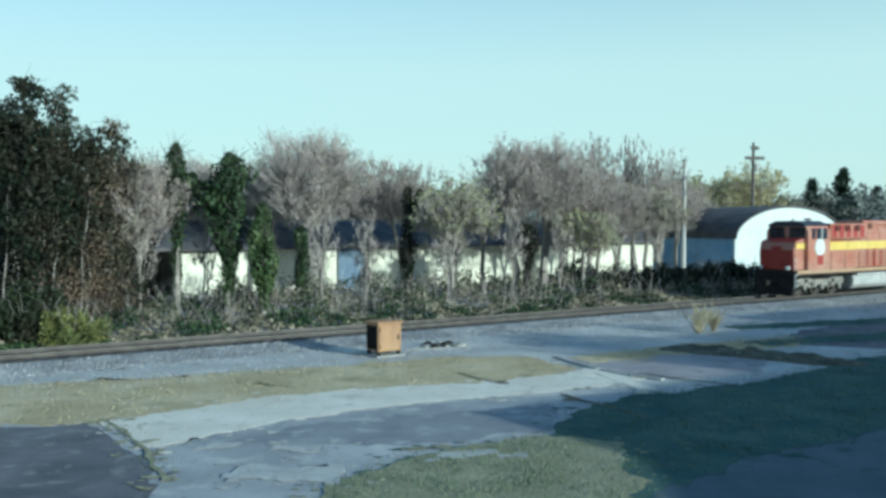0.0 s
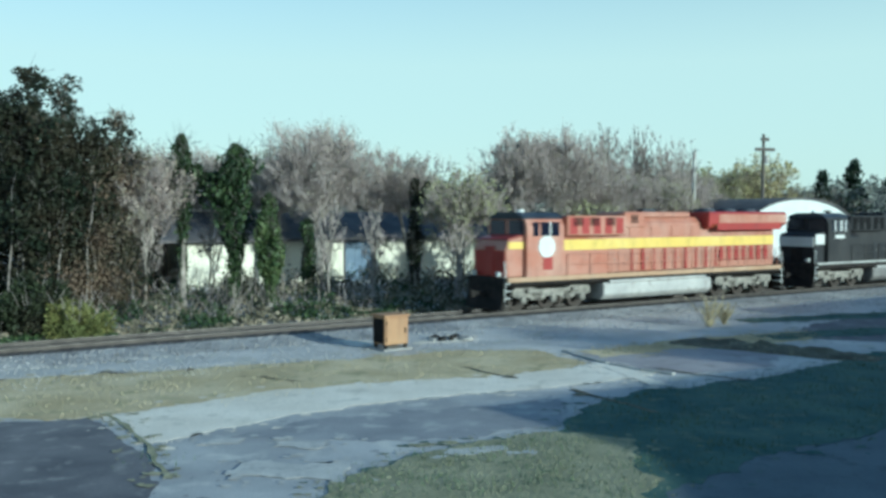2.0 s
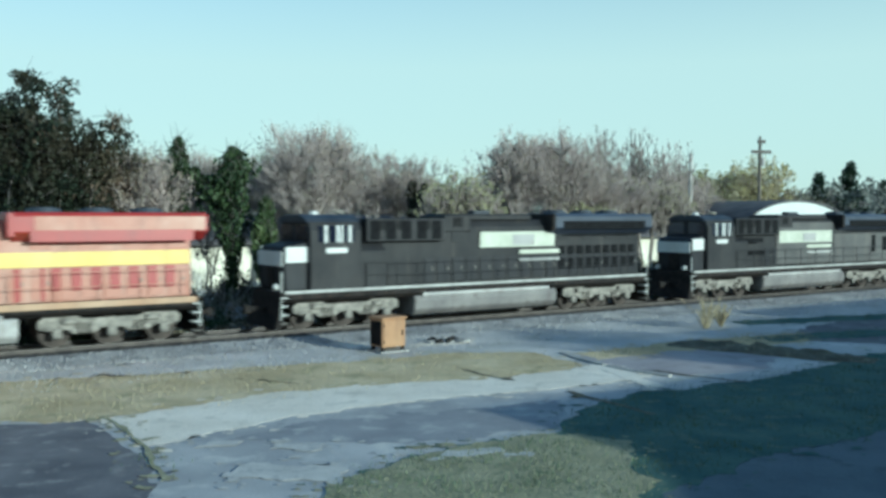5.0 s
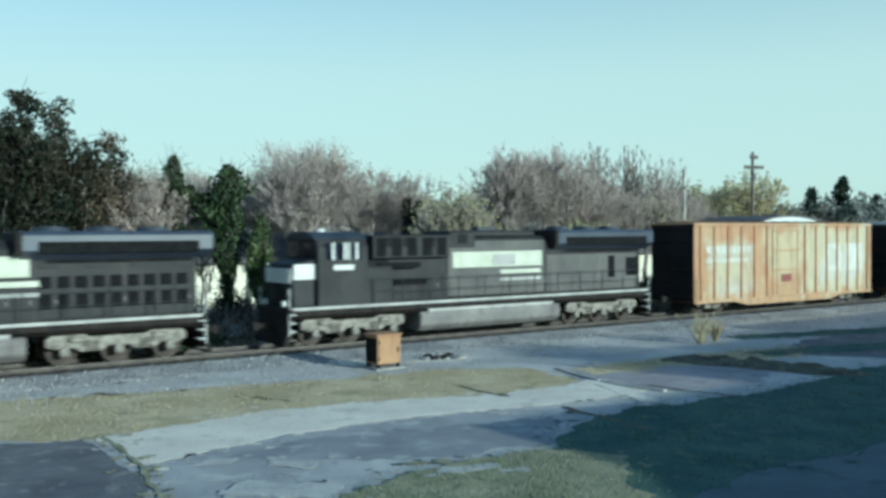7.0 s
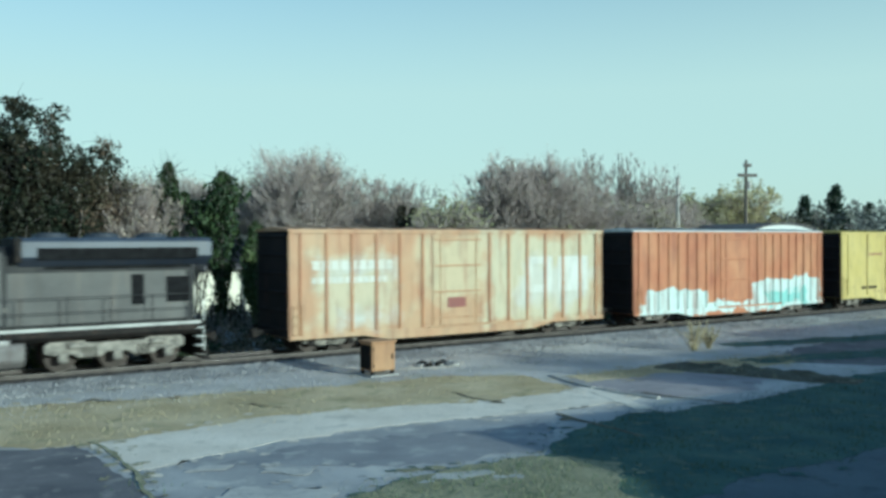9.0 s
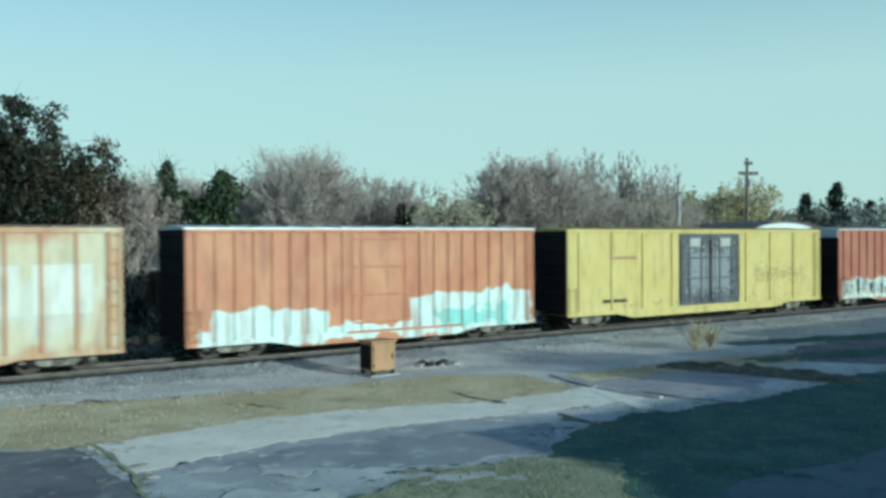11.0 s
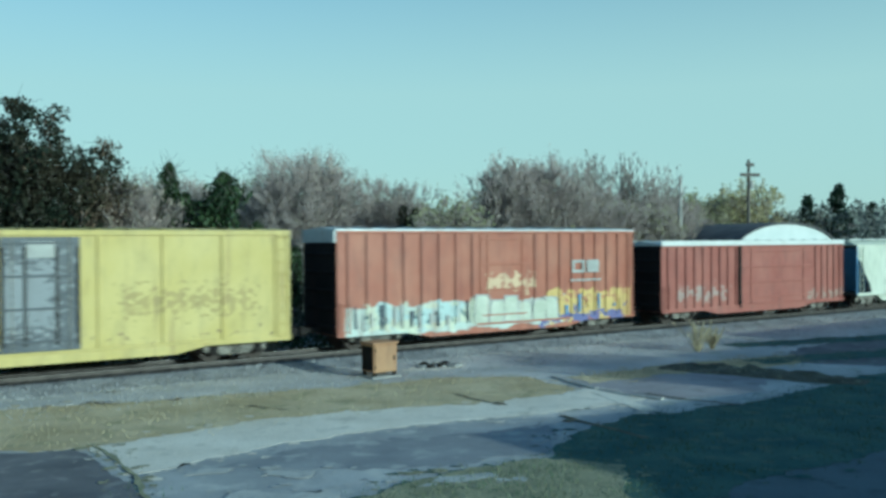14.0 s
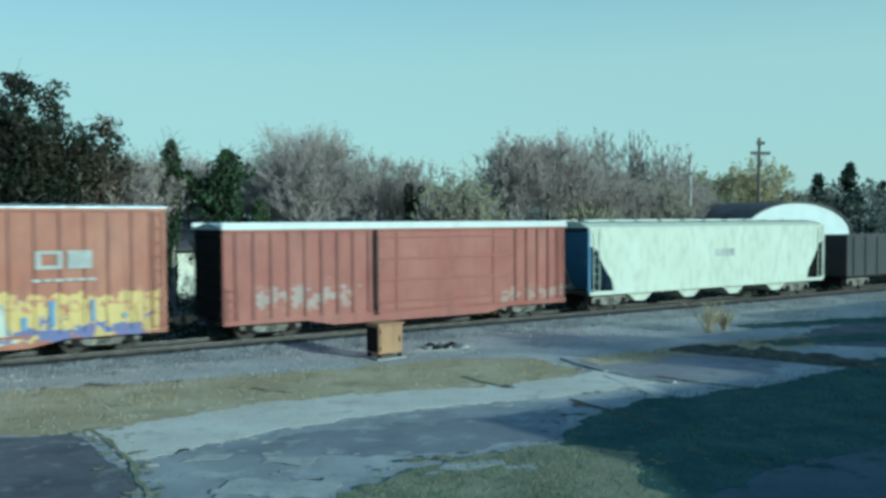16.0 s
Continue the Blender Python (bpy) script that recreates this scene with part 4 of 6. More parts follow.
def orange_locomotive():
    v = locomotive("orange-red diesel locomotive with a yellow side stripe", ("orange", "orange", "orange", "roof_dark", "dusty_orange", "orange"), "orange")
    part("nose_top", extrude([(0.70, 3.40), (0.72, 3.43), (1.74, 3.67), (1.76, 3.63)], -1.2, 1.2), M["deep_red"], v, "deep red top of the nose")
    part("nose_front", extrude([(0.585, 1.66), (0.515, 2.88), (0.535, 2.88), (0.605, 1.66)], -1.2, 1.2), M["deep_red"], v, "deep red front of the nose")
    both_sides("hood_stripe", pane(16.0, 0.52), M["yellow"], v, 12.7, 1.03, 2.84, "yellow stripe along the hood")
    both_sides("cabinet_stripe", pane(3.0, 0.52), M["yellow"], v, 5.42, 1.412, 2.84, "yellow stripe")
    for y, g in ((-1.27, 0), (1.27, 180)):
        p = share("nose_stripe", pane(1.0, 0.34), M["yellow"], v, "yellow stripe on the nose", pose(1.2, y, 2.95, 0, 0, g))
    for y, g in ((-1.52, 0), (1.52, 0)):
        part("round_emblem", cyl(bmesh.new(), (2.82, y - 0.012, 3.05), (2.82, y + 0.012, 3.05), 0.52, sides=28), M["white_paint"], v, "plain white round emblem")
    both_sides("battery_door", pane(0.58, 0.6), M["deep_red"], v, 2.9, 1.512, 1.95)
    for i in range(9):
        both_sides("door_gap", pane(0.2 if i % 2 else 0.12, 1.12), M["deep_red"], v, 9.0 + i * 0.82, 1.03, 1.68)
    for i in range(7):
        both_sides("rear_vent", pane(0.34, 0.8), M["deep_red"], v, 16.0 + i * 0.66, 1.04, 2.0)
    return v


def black_locomotive(first):
    scheme = ("black_paint", "grey_black", "grey_black", "roof_dark", "dusty_white", "black_paint")
    v = locomotive("black diesel locomotive with cream bands and a dusty frame" if first else "black diesel locomotive with a white nose band and cream lettering band", scheme, "black")
    x0, x1, z0 = (10.4, 14.9, 3.17) if first else (8.6, 13.9, 3.02)
    if not first:
        # added panes: dust and the hood's sunlit glare put into one grey
        both_sides("hood_panel", pane(5.7, 2.5), M["dusty_glare"], v, 11.2, 1.02, 1.75, "grey pane over the hood for dust and sun glare")
        both_sides("hood_panel", pane(6.2, 1.8), M["dusty_glare"], v, 17.3, 1.02, 1.72, "grey pane over the hood for dust and sun glare")
        both_sides("rear_slot", pane(0.45, 1.1), M["vent"], v, 18.6, 1.045, 2.3)
        both_sides("rear_slot", pane(0.9, 0.95), M["vent"], v, 20.1, 1.045, 2.35)
    both_sides("side_band", pane(x1 - x0, 0.72), M["cream_mark"], v, (x0 + x1) / 2, 1.05, z0, "cream painted band")
    both_sides("emblem", pane(1.3, 0.5), M["tank"], v, (x0 + x1) / 2 + 0.3, 1.07, z0 + 0.08, "plain grey emblem shape")
    both_sides("lettering_bar", pane(2.5, 0.2), M["cream_mark"], v, (x0 + x1) / 2 + 1.3, 1.07, z0 - 0.34, "unreadable lettering bar")
    both_sides("lettering_bar", pane(2.5, 0.16), M["dusty_white"], v, (x0 + x1) / 2 + 1.3, 1.07, z0 - 0.68, "unreadable lettering bar")
    both_sides("cab_number_bar", pane(0.95, 0.22), M["white_paint"], v, 2.8, 1.515, 3.1, "plain number bar")
    for i in range(3):
        both_sides("window_frame", pane(0.12, 0.7), M["white_paint"], v, 2.3 + i * 0.55, 1.53, 3.53)
    both_sides("nose_band", pane(1.0, 0.62), M["white_paint"], v, 1.15, 1.262, 2.75, "white band round the nose")
    part("nose_front_band", boxes((0.5, 0.545, -1.2, 1.2, 2.6, 3.2), bevel=0.01), M["white_paint"], v, "white band round the nose")
    for i in range(9 if first else 0):
        both_sides("rear_vent", pane(0.4, 0.42), M["vent"], v, 15.4 + i * 0.6, 1.03, 2.75)
        both_sides("rear_vent", pane(0.4, 0.5), M["vent"], v, 15.4 + i * 0.6, 1.03, 2.05)
    if not first:
        both_sides("side_grille", pane(2.2, 0.26), M["vent"], v, 5.6, 1.31, 3.1)
        both_sides("side_grille", pane(2.4, 0.26), M["vent"], v, 6.0, 1.03, 2.35)
    return v


@once
def side_post(h):
    return boxes((-0.06, 0.06, -0.07, 0.0, 0, h), bevel=0.02)


@once
def end_rib():
    return boxes((-0.07, 0.0, -1.35, 1.35, -0.07, 0.07), bevel=0.03)


@once
def stiffener(w):
    return boxes((-w / 2, w / 2, -0.04, 0.0, 0, 0.08), bevel=0.012)


@once
def door_rod(h):
    return rod((0, -0.05, 0), (0, -0.05, h), 0.022)


def boxcar(label, mat_key, L, base, eave, roof_rise, posts, door, door_mat, plug=False, roof_mat="galvanised", post_mat=""):
    """A boxcar. posts: their x places. door: x0 and x1 of the doorway."""
    v = thing("boxcar", label, "boxcar", group="cars of the train")
    body = M[mat_key]
    W = 1.53
    part("body", boxes((0.0, L, -W, W, base, eave), bevel=0.02), body, v)
    part("roof", along([(-W - 0.03, eave - 0.05), (-W - 0.03, eave + 0.02), (0, eave + roof_rise), (W + 0.03, eave + 0.02), (W + 0.03, eave - 0.05)], -0.05, L + 0.05), M[roof_mat], v, "ridged sheet metal roof")
    for i in range(int(L / 1.2)):
        part("roof_seam", along([(-W, eave + 0.03), (-W, eave + 0.06), (0, eave + roof_rise + 0.04), (W, eave + 0.06), (W, eave + 0.03), (0, eave + roof_rise)], 0.6 + i * 1.2, 0.68 + i * 1.2), M[roof_mat], v)
    h = eave - base
    for x in posts:
        for y0, y1 in ((-W - 0.07, -W), (W, W + 0.07)):
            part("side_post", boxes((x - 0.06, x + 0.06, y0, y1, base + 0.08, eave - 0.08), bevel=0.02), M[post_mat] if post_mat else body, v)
    for y in (-W - 0.03, W + 0.03):
        part("top_chord", boxes((0, L, y - 0.03, y + 0.03, eave - 0.16, eave - 0.04), bevel=0.01), body, v)
        part("side_sill", extrude([(0, base - 0.06), (0, base + 0.14), (L, base + 0.14), (L, base - 0.06), (L - 3.4, base - 0.06), (L - 4.6, base - 0.3), (4.6, base - 0.3), (3.4, base - 0.06)], y - 0.03, y + 0.03), body, v)
    for i in range(6):
        z = base + 0.35 + i * (h - 0.6) / 5
        share("end_rib", end_rib(), M["shaded_end"], v, "", pose(-0.015, 0, z))
        share("end_rib", end_rib(), M["shaded_end"], v, "", pose(L + 0.015, 0, z, 0, 0, 180))
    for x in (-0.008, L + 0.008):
        part("end_panel", boxes((x - 0.012, x + 0.012, -W + 0.02, W - 0.02, base + 0.03, eave - 0.03)), M["shaded_end"], v, "end wall painted near-black for its shade")
    x0, x1 = door
    halves = [(x0, (x0 + x1) / 2), ((x0 + x1) / 2, x1)] if plug else [(x0, x1)]
    for y, g in ((-W, 0), (W, 180)):
        for a, b in halves:
            w = b - a - 0.04
            bm = boxes((-w / 2, w / 2, -0.05, 0.0, 0, h - 0.35), bevel=0.012)
            m = pose((a + b) / 2, y, base + 0.14, 0, 0, g)
            bm.transform(m)
            d = part("door", bm, M[door_mat], v, "sliding side door")
            for k in range(4):
                share("door_stiffener", stiffener(round(w - 0.2, 3)), M[door_mat], d, "", m @ pose(0, -0.048, 0.3 + k * (h - 0.9) / 3))
            for k in (-0.36, 0.36):
                share("door_rod", door_rod(h - 0.4), M["steel"] if plug else body, d, "", m @ pose(w * k, -0.02, 0.02))
            if plug:
                share("door_placard", pane(0.9, 0.55), M["dusty_white"], d, "pale worn placard", m @ pose(0, -0.058, h - 1.05))
                for k in (-0.47, -0.2, 0.2, 0.47):
                    share("latch_bar", pane(0.1, h - 0.9), M["dark_steel"], d, "", m @ pose(w * k, -0.055, 0.2))
        t = part("door_track", boxes((x0 - 0.2, min(x1 + (x1 - x0) * 0.9, L - 0.4), -0.10, -0.02, 0, 0.09), bevel=0.01), body, v)
        t.matrix_basis = pose(0, y, base + 0.05) if g == 0 else pose(x0 + x1, y, base + 0.05, 0, 0, 180)
    for x, g, y in ((0.35, 0, -W), (L - 0.35, 180, W), (L - 0.35, 0, -W), (0.35, 180, W)):
        tall = (g == 0) == (x > 1)
        share("ladder", rung_ladder(h - 0.2 if tall else 1.3, 9 if tall else 4), body, v, "", pose(x, y * 1.05, base + 0.05, 0, 0, g))
    part("centre_sill", boxes((0.1, L - 0.1, -0.2, 0.2, 0.62, base), bevel=0.02), M["dark_steel"], v)
    part("brake_reservoir", rod((L * 0.55, -0.7, 0.6), (L * 0.55 + 1.1, -0.7, 0.6), 0.2, 12), M["dark_steel"], v)
    part("brake_rod", rod((2.5, -0.4, 0.58), (L - 2.5, -0.4, 0.58), 0.025), M["dark_steel"], v)
    part("brake_wheel", cyl(bmesh.new(), (L + 0.12, -0.6, eave - 1.0), (L + 0.16, -0.6, eave - 1.0), 0.28, sides=14), M["dark_steel"], v)
    freight_truck(v, 2.1)
    freight_truck(v, L - 2.1)
    share("coupler", coupler(), M["dark_steel"], v, "", pose(0, 0, 0))
    share("coupler", coupler(), M["dark_steel"], v, "", pose(L, 0, 0, 0, 0, 180))
    return v


def bars(v, x0, x1, z0, z1, count, y, material, label, name="lettering_bar"):
    """Plain upright bars in place of lettering."""
    w = (x1 - x0) / count
    for i in range(count):
        both = boxes((x0 + i * w + w * 0.1, x0 + (i + 1) * w - w * 0.12, y - 0.006, y + 0.006, z0, z1))
        part(name, both, M[material], v, label)


def hopper():
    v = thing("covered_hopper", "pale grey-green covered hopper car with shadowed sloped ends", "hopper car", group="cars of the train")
    L, W = 19.4, 1.56
    side = [(0.0, 4.15), (0.0, 3.3), (0.55, 3.1), (1.0, 2.3), (1.55, 1.6), (1.75, 0.95), (L - 1.75, 0.95), (L - 1.55, 1.6), (L - 1.0, 2.3), (L - 0.55, 3.1), (L, 3.3), (L, 4.15)]
    for y in (-W, W):
        part("side_sheet", extrude(side, y - 0.03, y + 0.03), M["pale_hopper"], v)
        part("side_sill", boxes((0.1, L - 0.1, y - 0.05, y + 0.05, 0.85, 1.05), bevel=0.01), M["pale_hopper"], v)
        part("top_chord", boxes((0, L, y - 0.05, y + 0.05, 4.08, 4.2), bevel=0.01), M["pale_hopper"], v)
        for x in (0.06, L - 0.06):
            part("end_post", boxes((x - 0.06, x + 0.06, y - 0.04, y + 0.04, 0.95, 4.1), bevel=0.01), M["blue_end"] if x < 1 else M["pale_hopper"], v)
        for k in (0.7, 1.25):
            for x in (k, L - k):
                part("end_brace", boxes((x - 0.04, x + 0.04, y - 0.03, y + 0.03, 1.0, 2.9 - k), bevel=0.01), M["dark_steel"], v)
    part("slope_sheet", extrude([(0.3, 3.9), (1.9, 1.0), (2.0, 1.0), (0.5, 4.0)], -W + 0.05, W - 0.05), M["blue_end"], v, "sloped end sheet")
    part("slope_sheet", extrude([(L - 0.3, 3.9), (L - 1.9, 1.0), (L - 2.0, 1.0), (L - 0.5, 4.0)], -W + 0.05, W - 0.05), M["pale_hopper"], v, "sloped end sheet")
    part("roof", along([(-W, 4.15), (-1.1, 4.38), (-0.5, 4.46), (0.5, 4.46), (1.1, 4.38), (W, 4.15)], 0, L), M["pale_hopper"], v)
    for i in range(10):
        part("hatch", boxes((1.2 + i * 1.78, 2.6 + i * 1.78, -0.35, 0.35, 4.44, 4.56), bevel=0.03), M["pale_hopper"], v)
    for y in (-0.85, 0.85):
        part("running_board", boxes((0.2, L - 0.2, y - 0.2, y + 0.2, 4.5, 4.54)), M["galvanised"], v)
    for i, x in enumerate((3.9, 7.6, 11.3, 15.1)):
        for s in (-1, 1):
            ch = part("outlet_chute", bmesh.new(), M["pale_hopper"], v)
            bm = extrude([(-1.2, 1.0), (1.2, 1.0), (0.35, 0.42), (-0.35, 0.42)], -0.55, 0.55, 0.02)
            bm.to_mesh(ch.data)
            bm.free()
            ch.matrix_basis = pose(x, s * 0.75, 0)
    bars(v, 9.3, 11.0, 2.55, 2.95, 4, -W - 0.04, "tank", "unreadable grey lettering bar")
    part("end_platform", boxes((-0.05, 1.9, -1.3, 1.3, 0.82, 0.95), bevel=0.02), M["dark_steel"], v)
    part("end_platform", boxes((L - 1.9, L + 0.05, -1.3, 1.3, 0.82, 0.95), bevel=0.02), M["dark_steel"], v)
    for x, y, g in ((0.5, -W, 0), (L - 0.5, -W, 0), (0.5, W, 180), (L - 0.5, W, 180)):
        share("ladder", rung_ladder(3.0, 8), M["pale_hopper"], v, "", pose(x, y * 1.04, 1.0, 0, 0, g))
    part("centre_sill", boxes((0.1, L - 0.1, -0.2, 0.2, 0.62, 0.9)), M["dark_steel"], v)
    freight_truck(v, 2.0)
    freight_truck(v, L - 2.0)
    share("coupler", coupler(), M["dark_steel"], v, "", pose(0, 0, 0))
    share("coupler", coupler(), M["dark_steel"], v, "", pose(L, 0, 0, 0, 0, 180))
    return v


def gondola():
    # added last car; the shade behind the hopper is put into its dark paint
    v = thing("gondola_car", "gondola car added behind the hopper, dark for the shade there", "gondola car", group="cars of the train")
    L, W = 16.0, 1.5
    for y in (-W, W):
        part("side", boxes((0, L, y - 0.04, y + 0.04, 0.95, 3.5), bevel=0.01), M["dark_car"], v)
    for x in (0.04, L - 0.04):
        part("end", boxes((x - 0.04, x + 0.04, -W + 0.04, W - 0.04, 0.95, 3.5), bevel=0.01), M["dark_car"], v)
    part("floor_plate", boxes((0, L, -W, W, 0.85, 0.95)), M["dark_steel"], v)
    for i in range(12):
        both_sides("side_post", side_post(2.4), M["dark_car"], v, 0.7 + i * 1.32, W + 0.04, 1.0)
    part("centre_sill", boxes((0.1, L - 0.1, -0.2, 0.2, 0.62, 0.86)), M["dark_steel"], v)
    freight_truck(v, 2.0)
    freight_truck(v, L - 2.0)
    share("coupler", coupler(), M["dark_steel"], v, "", pose(0, 0, 0))
    return v


TRAIN = []     # vehicle and how far its front end is along the line at the start
LINE0 = 22.85  # u of the line's zero


def build_train():
    even = lambda a, b, n: [round(a + (b - a) * i / (n - 1), 3) for i in range(n)]
    TRAIN.append((orange_locomotive(), 25.75))
    TRAIN.append((black_locomotive(True), 49.6))
    TRAIN.append((black_locomotive(False), 73.6))
    a = boxcar("weathered orange-tan boxcar with rusty ribs and faded white lettering", "tan_car", 17.35, 0.68, 5.05, 0.13, even(0.5, 6.4, 6) + even(10.1, 16.9, 7), (6.9, 9.7), "tan_car", roof_mat="tan_car", post_mat="rusty_shaded_rib")
    bars(a, 1.0, 4.9, 3.4, 3.78, 9, -1.545, "faded_white", "faded white lettering bar")
    bars(a, 1.0, 4.6, 2.85, 3.1, 12, -1.545, "faded_white", "small faded white lettering bar")
    for x0, x1, z0, z1 in ((12.3, 12.75, 2.1, 3.8), (13.5, 13.95, 2.1, 3.8), (12.76, 13.49, 3.45, 3.8), (12.76, 13.49, 2.1, 2.45), (14.35, 16.3, 2.1, 3.8)):
        part("emblem_bar", boxes((x0, x1, -1.547, -1.536, z0, z1)), M["faded_white"], a, "faded white emblem bar")
    part("placard", boxes((7.7, 8.7, -1.61, -1.59, 1.6, 2.05)), M["brown_rib"], a, "small dark red placard")
    TRAIN.append((a, 98.0))
    b = boxcar("orange boxcar with white and teal spray paint along the bottom", "orange_car", 16.9, 0.66, 5.06, 0.13, even(0.4, 6.6, 9) + even(10.4, 16.5, 9), (7.0, 10.0), "orange_car", roof_mat="galvanised")
    TRAIN.append((b, 117.6))
    c = boxcar("faded yellow boxcar with dark double plug doors", "yellow_car", 21.2, 0.78, 5.02, 0.12, even(0.8, 7.6, 4) + even(13.9, 20.7, 4), (8.15, 13.3), "door_dark", True, "yellow_car")
    for y in (-1.56, 1.56):
        for x in (0.35, 20.85):
            part("corner_panel", boxes((x - 0.34, x + 0.34, y - 0.02, y + 0.02, 0.9, 4.8), bevel=0.01), M["yellow_car"], c)
    bars(c, 3.1, 4.9, 3.5, 3.66, 7, -1.545, "box", "faded unreadable lettering bar")
    bars(c, 2.4, 4.2, 1.3, 1.48, 7, -1.545, "dark_steel", "small dark lettering bar")
    TRAIN.append((c, 136.6))
    d = boxcar("red-orange ribbed boxcar with white graffiti and a white emblem", "red_car", 17.3, 0.70, 5.08, 0.12, even(0.5, 6.9, 8) + even(10.6, 16.9, 9), (7.3, 10.2), "red_car", roof_mat="galvanised", post_mat="red_rib")
    for x0, x1, z0, z1 in ((12.95, 13.13, 3.0, 3.62), (13.62, 13.8, 3.0, 3.62), (13.14, 13.61, 3.49, 3.62), (13.14, 13.61, 3.0, 3.13), (13.95, 14.75, 3.0, 3.62)):
        part("emblem_bar", boxes((x0, x1, -1.615, -1.606, z0, z1)), M["dusty_white"], d, "white emblem bar")
    bars(d, 12.8, 14.9, 2.58, 2.68, 6, -1.63, "dusty_white", "small white lettering bar")
    rr = random.Random(21)
    for i in range(6):
        x = 7.0 + i * 0.86
        lo, hi = 0.8 + rr.uniform(-0.05, 0.1), 2.0 + rr.uniform(-0.3, 0.25)
        k = rr.uniform(-0.14, 0.14)
        part("graffiti_shadow_bar", extrude([(x - 0.05, lo - 0.06), (x + 0.8, lo - 0.05), (x + 0.8 + k, hi + 0.06), (x - 0.04 + k, hi + 0.08)], -1.609, -1.604), M["tank"], d, "grey sprayed outline bar")
        part("graffiti_bar", extrude([(x, lo), (x + 0.72, lo), (x + 0.76 + k, hi * 0.9), (x + 0.62 + k, hi), (x + 0.1 + k, hi), (x + k * 0.5, hi * 0.88)], -1.616, -1.610), M["cream_mark"], d, "pale sprayed letter bar")
    # dark strokes for sprayed letters and for the ribs' shadow between them
    for i in range(13):
        x = 0.7 + i * 0.48 + rr.uniform(-0.12, 0.12)
        lo, hi = 0.8 + rr.uniform(0, 0.2), 1.5 + rr.uniform(-0.25, 0.5)
        part("graffiti_stroke", extrude([(x, lo), (x + rr.uniform(0.05, 0.12), lo), (x + 0.1 + rr.uniform(-0.1, 0.1), hi), (x + rr.uniform(-0.06, 0.02), hi)], -1.612, -1.606), M["blue_black"] if i % 3 == 0 else M["tank"], d, "dark sprayed stroke")
    for i in range(8):
        x = 12.4 + i * 0.55 + rr.uniform(-0.15, 0.15)
        lo, hi = 0.95 + rr.uniform(0, 0.3), 1.6 + rr.uniform(-0.2, 0.4)
        part("graffiti_stroke", extrude([(x, lo), (x + rr.uniform(0.06, 0.16), lo), (x + 0.12 + rr.uniform(-0.1, 0.1), hi), (x + rr.uniform(-0.06, 0.02), hi)], -1.612, -1.606), M["red_rib"] if i % 2 else M["blue_end"], d, "dark sprayed stroke")
    part("end_plate", boxes((-0.1, -0.022, -1.5, 1.5, 4.55, 5.06), bevel=0.01), M["galvanised"], d, "pale metal plate at the top of the end")
    TRAIN.append((d, 159.9))
    e = boxcar("dull brown-red boxcar with a pale roof and faint graffiti", "brown_car", 16.9, 0.72, 4.30, 0.22, even(0.5, 6.2, 9) + even(13.9, 16.5, 5), (6.5, 13.6), "brown_car", roof_mat="galvanised", post_mat="brown_rib")
    for y in (-1.6, 1.6):
        part("roof_edge", boxes((-0.06, 16.96, y - 0.03, y + 0.03, 4.24, 4.52), bevel=0.012), M["white_paint"], e, "white painted edge of the roof")
        part("door_post", boxes((6.42, 6.6, y - 0.06, y + 0.06, 0.7, 4.2), bevel=0.015), M["dark_steel"], e, "dark post beside the wide door")
    TRAIN.append((e, 179.3))
    TRAIN.append((hopper(), 197.7))
    TRAIN.append((gondola(), 219.6))


build_train()


# ---- trees and brush ----
def grow(rng, nrng, height, spread, r, low=0.26, ends=420):
    """Limbs that fork again and again until they reach places all over a domed, uneven crown.
    Gives rows of two ends and two radii, and the ends of the branches."""
    mid, half = height * (0.5 + low / 2), height * (0.5 - low / 2)
    way = unit(nrng.normal(size=(ends, 3)))
    lump = np.array([noise.noise(Vector(w) * 1.7 + Vector((height, spread, r * 50))) for w in way])
    far = nrng.uniform(0.1, 1.0, ends) ** 0.5 * (0.84 + 0.6 * lump)
    goal = way * far[:, None] * np.array([spread, spread, half]) + np.array([0, 0, mid])
    goal[:, :2] *= np.clip((goal[:, 2:3] - low * height * 0.6) / (half * 0.8), 0.35, 1.0)
    goal *= np.array([spread, spread, height]) / np.array([np.percentile(np.hypot(goal[:, 0], goal[:, 1]), 95)] * 2 + [np.percentile(goal[:, 2], 99)])
    segs = []

    def bow(p, q, r0, r1):
        m = (p + q) / 2 + nrng.normal(0, 0.07, 3) * np.linalg.norm(q - p)
        segs.append((*p, *m, r0, (r0 + r1) / 2))
        segs.append((*m, *q, (r0 + r1) / 2, r1))

    def fork(p, group, rad):
        if len(group) <= 2:
            for q in group:
                bow(p, q, rad, 0.012)
            return
        heart = group.mean(0)
        cut = unit(nrng.normal(size=3) * np.array([1, 1, 0.55]))
        side = (group - heart) @ cut > nrng.normal(0, 0.1) * spread
        if side.all() or not side.any():
            side = np.arange(len(group)) % 2 == 0
        for half_group in (group[side], group[~side]):
            k = len(half_group) / len(group)
            q = p + (half_group.mean(0) - p) * (0.42 if len(half_group) > 6 else 0.6)
            r1 = max(rad * k ** 0.42, 0.015)
            bow(p, q, min(rad, r1 * 1.15), r1)
            fork(q, half_group, r1)

    crotch = np.array([0.0, 0.0, low * height * rng.uniform(0.7, 1.05)])
    bow(np.array([0.0, 0.0, -0.1]), crotch, r, r * 0.8)
    fork(crotch, goal, r * 0.8)
    return np.array(segs), goal


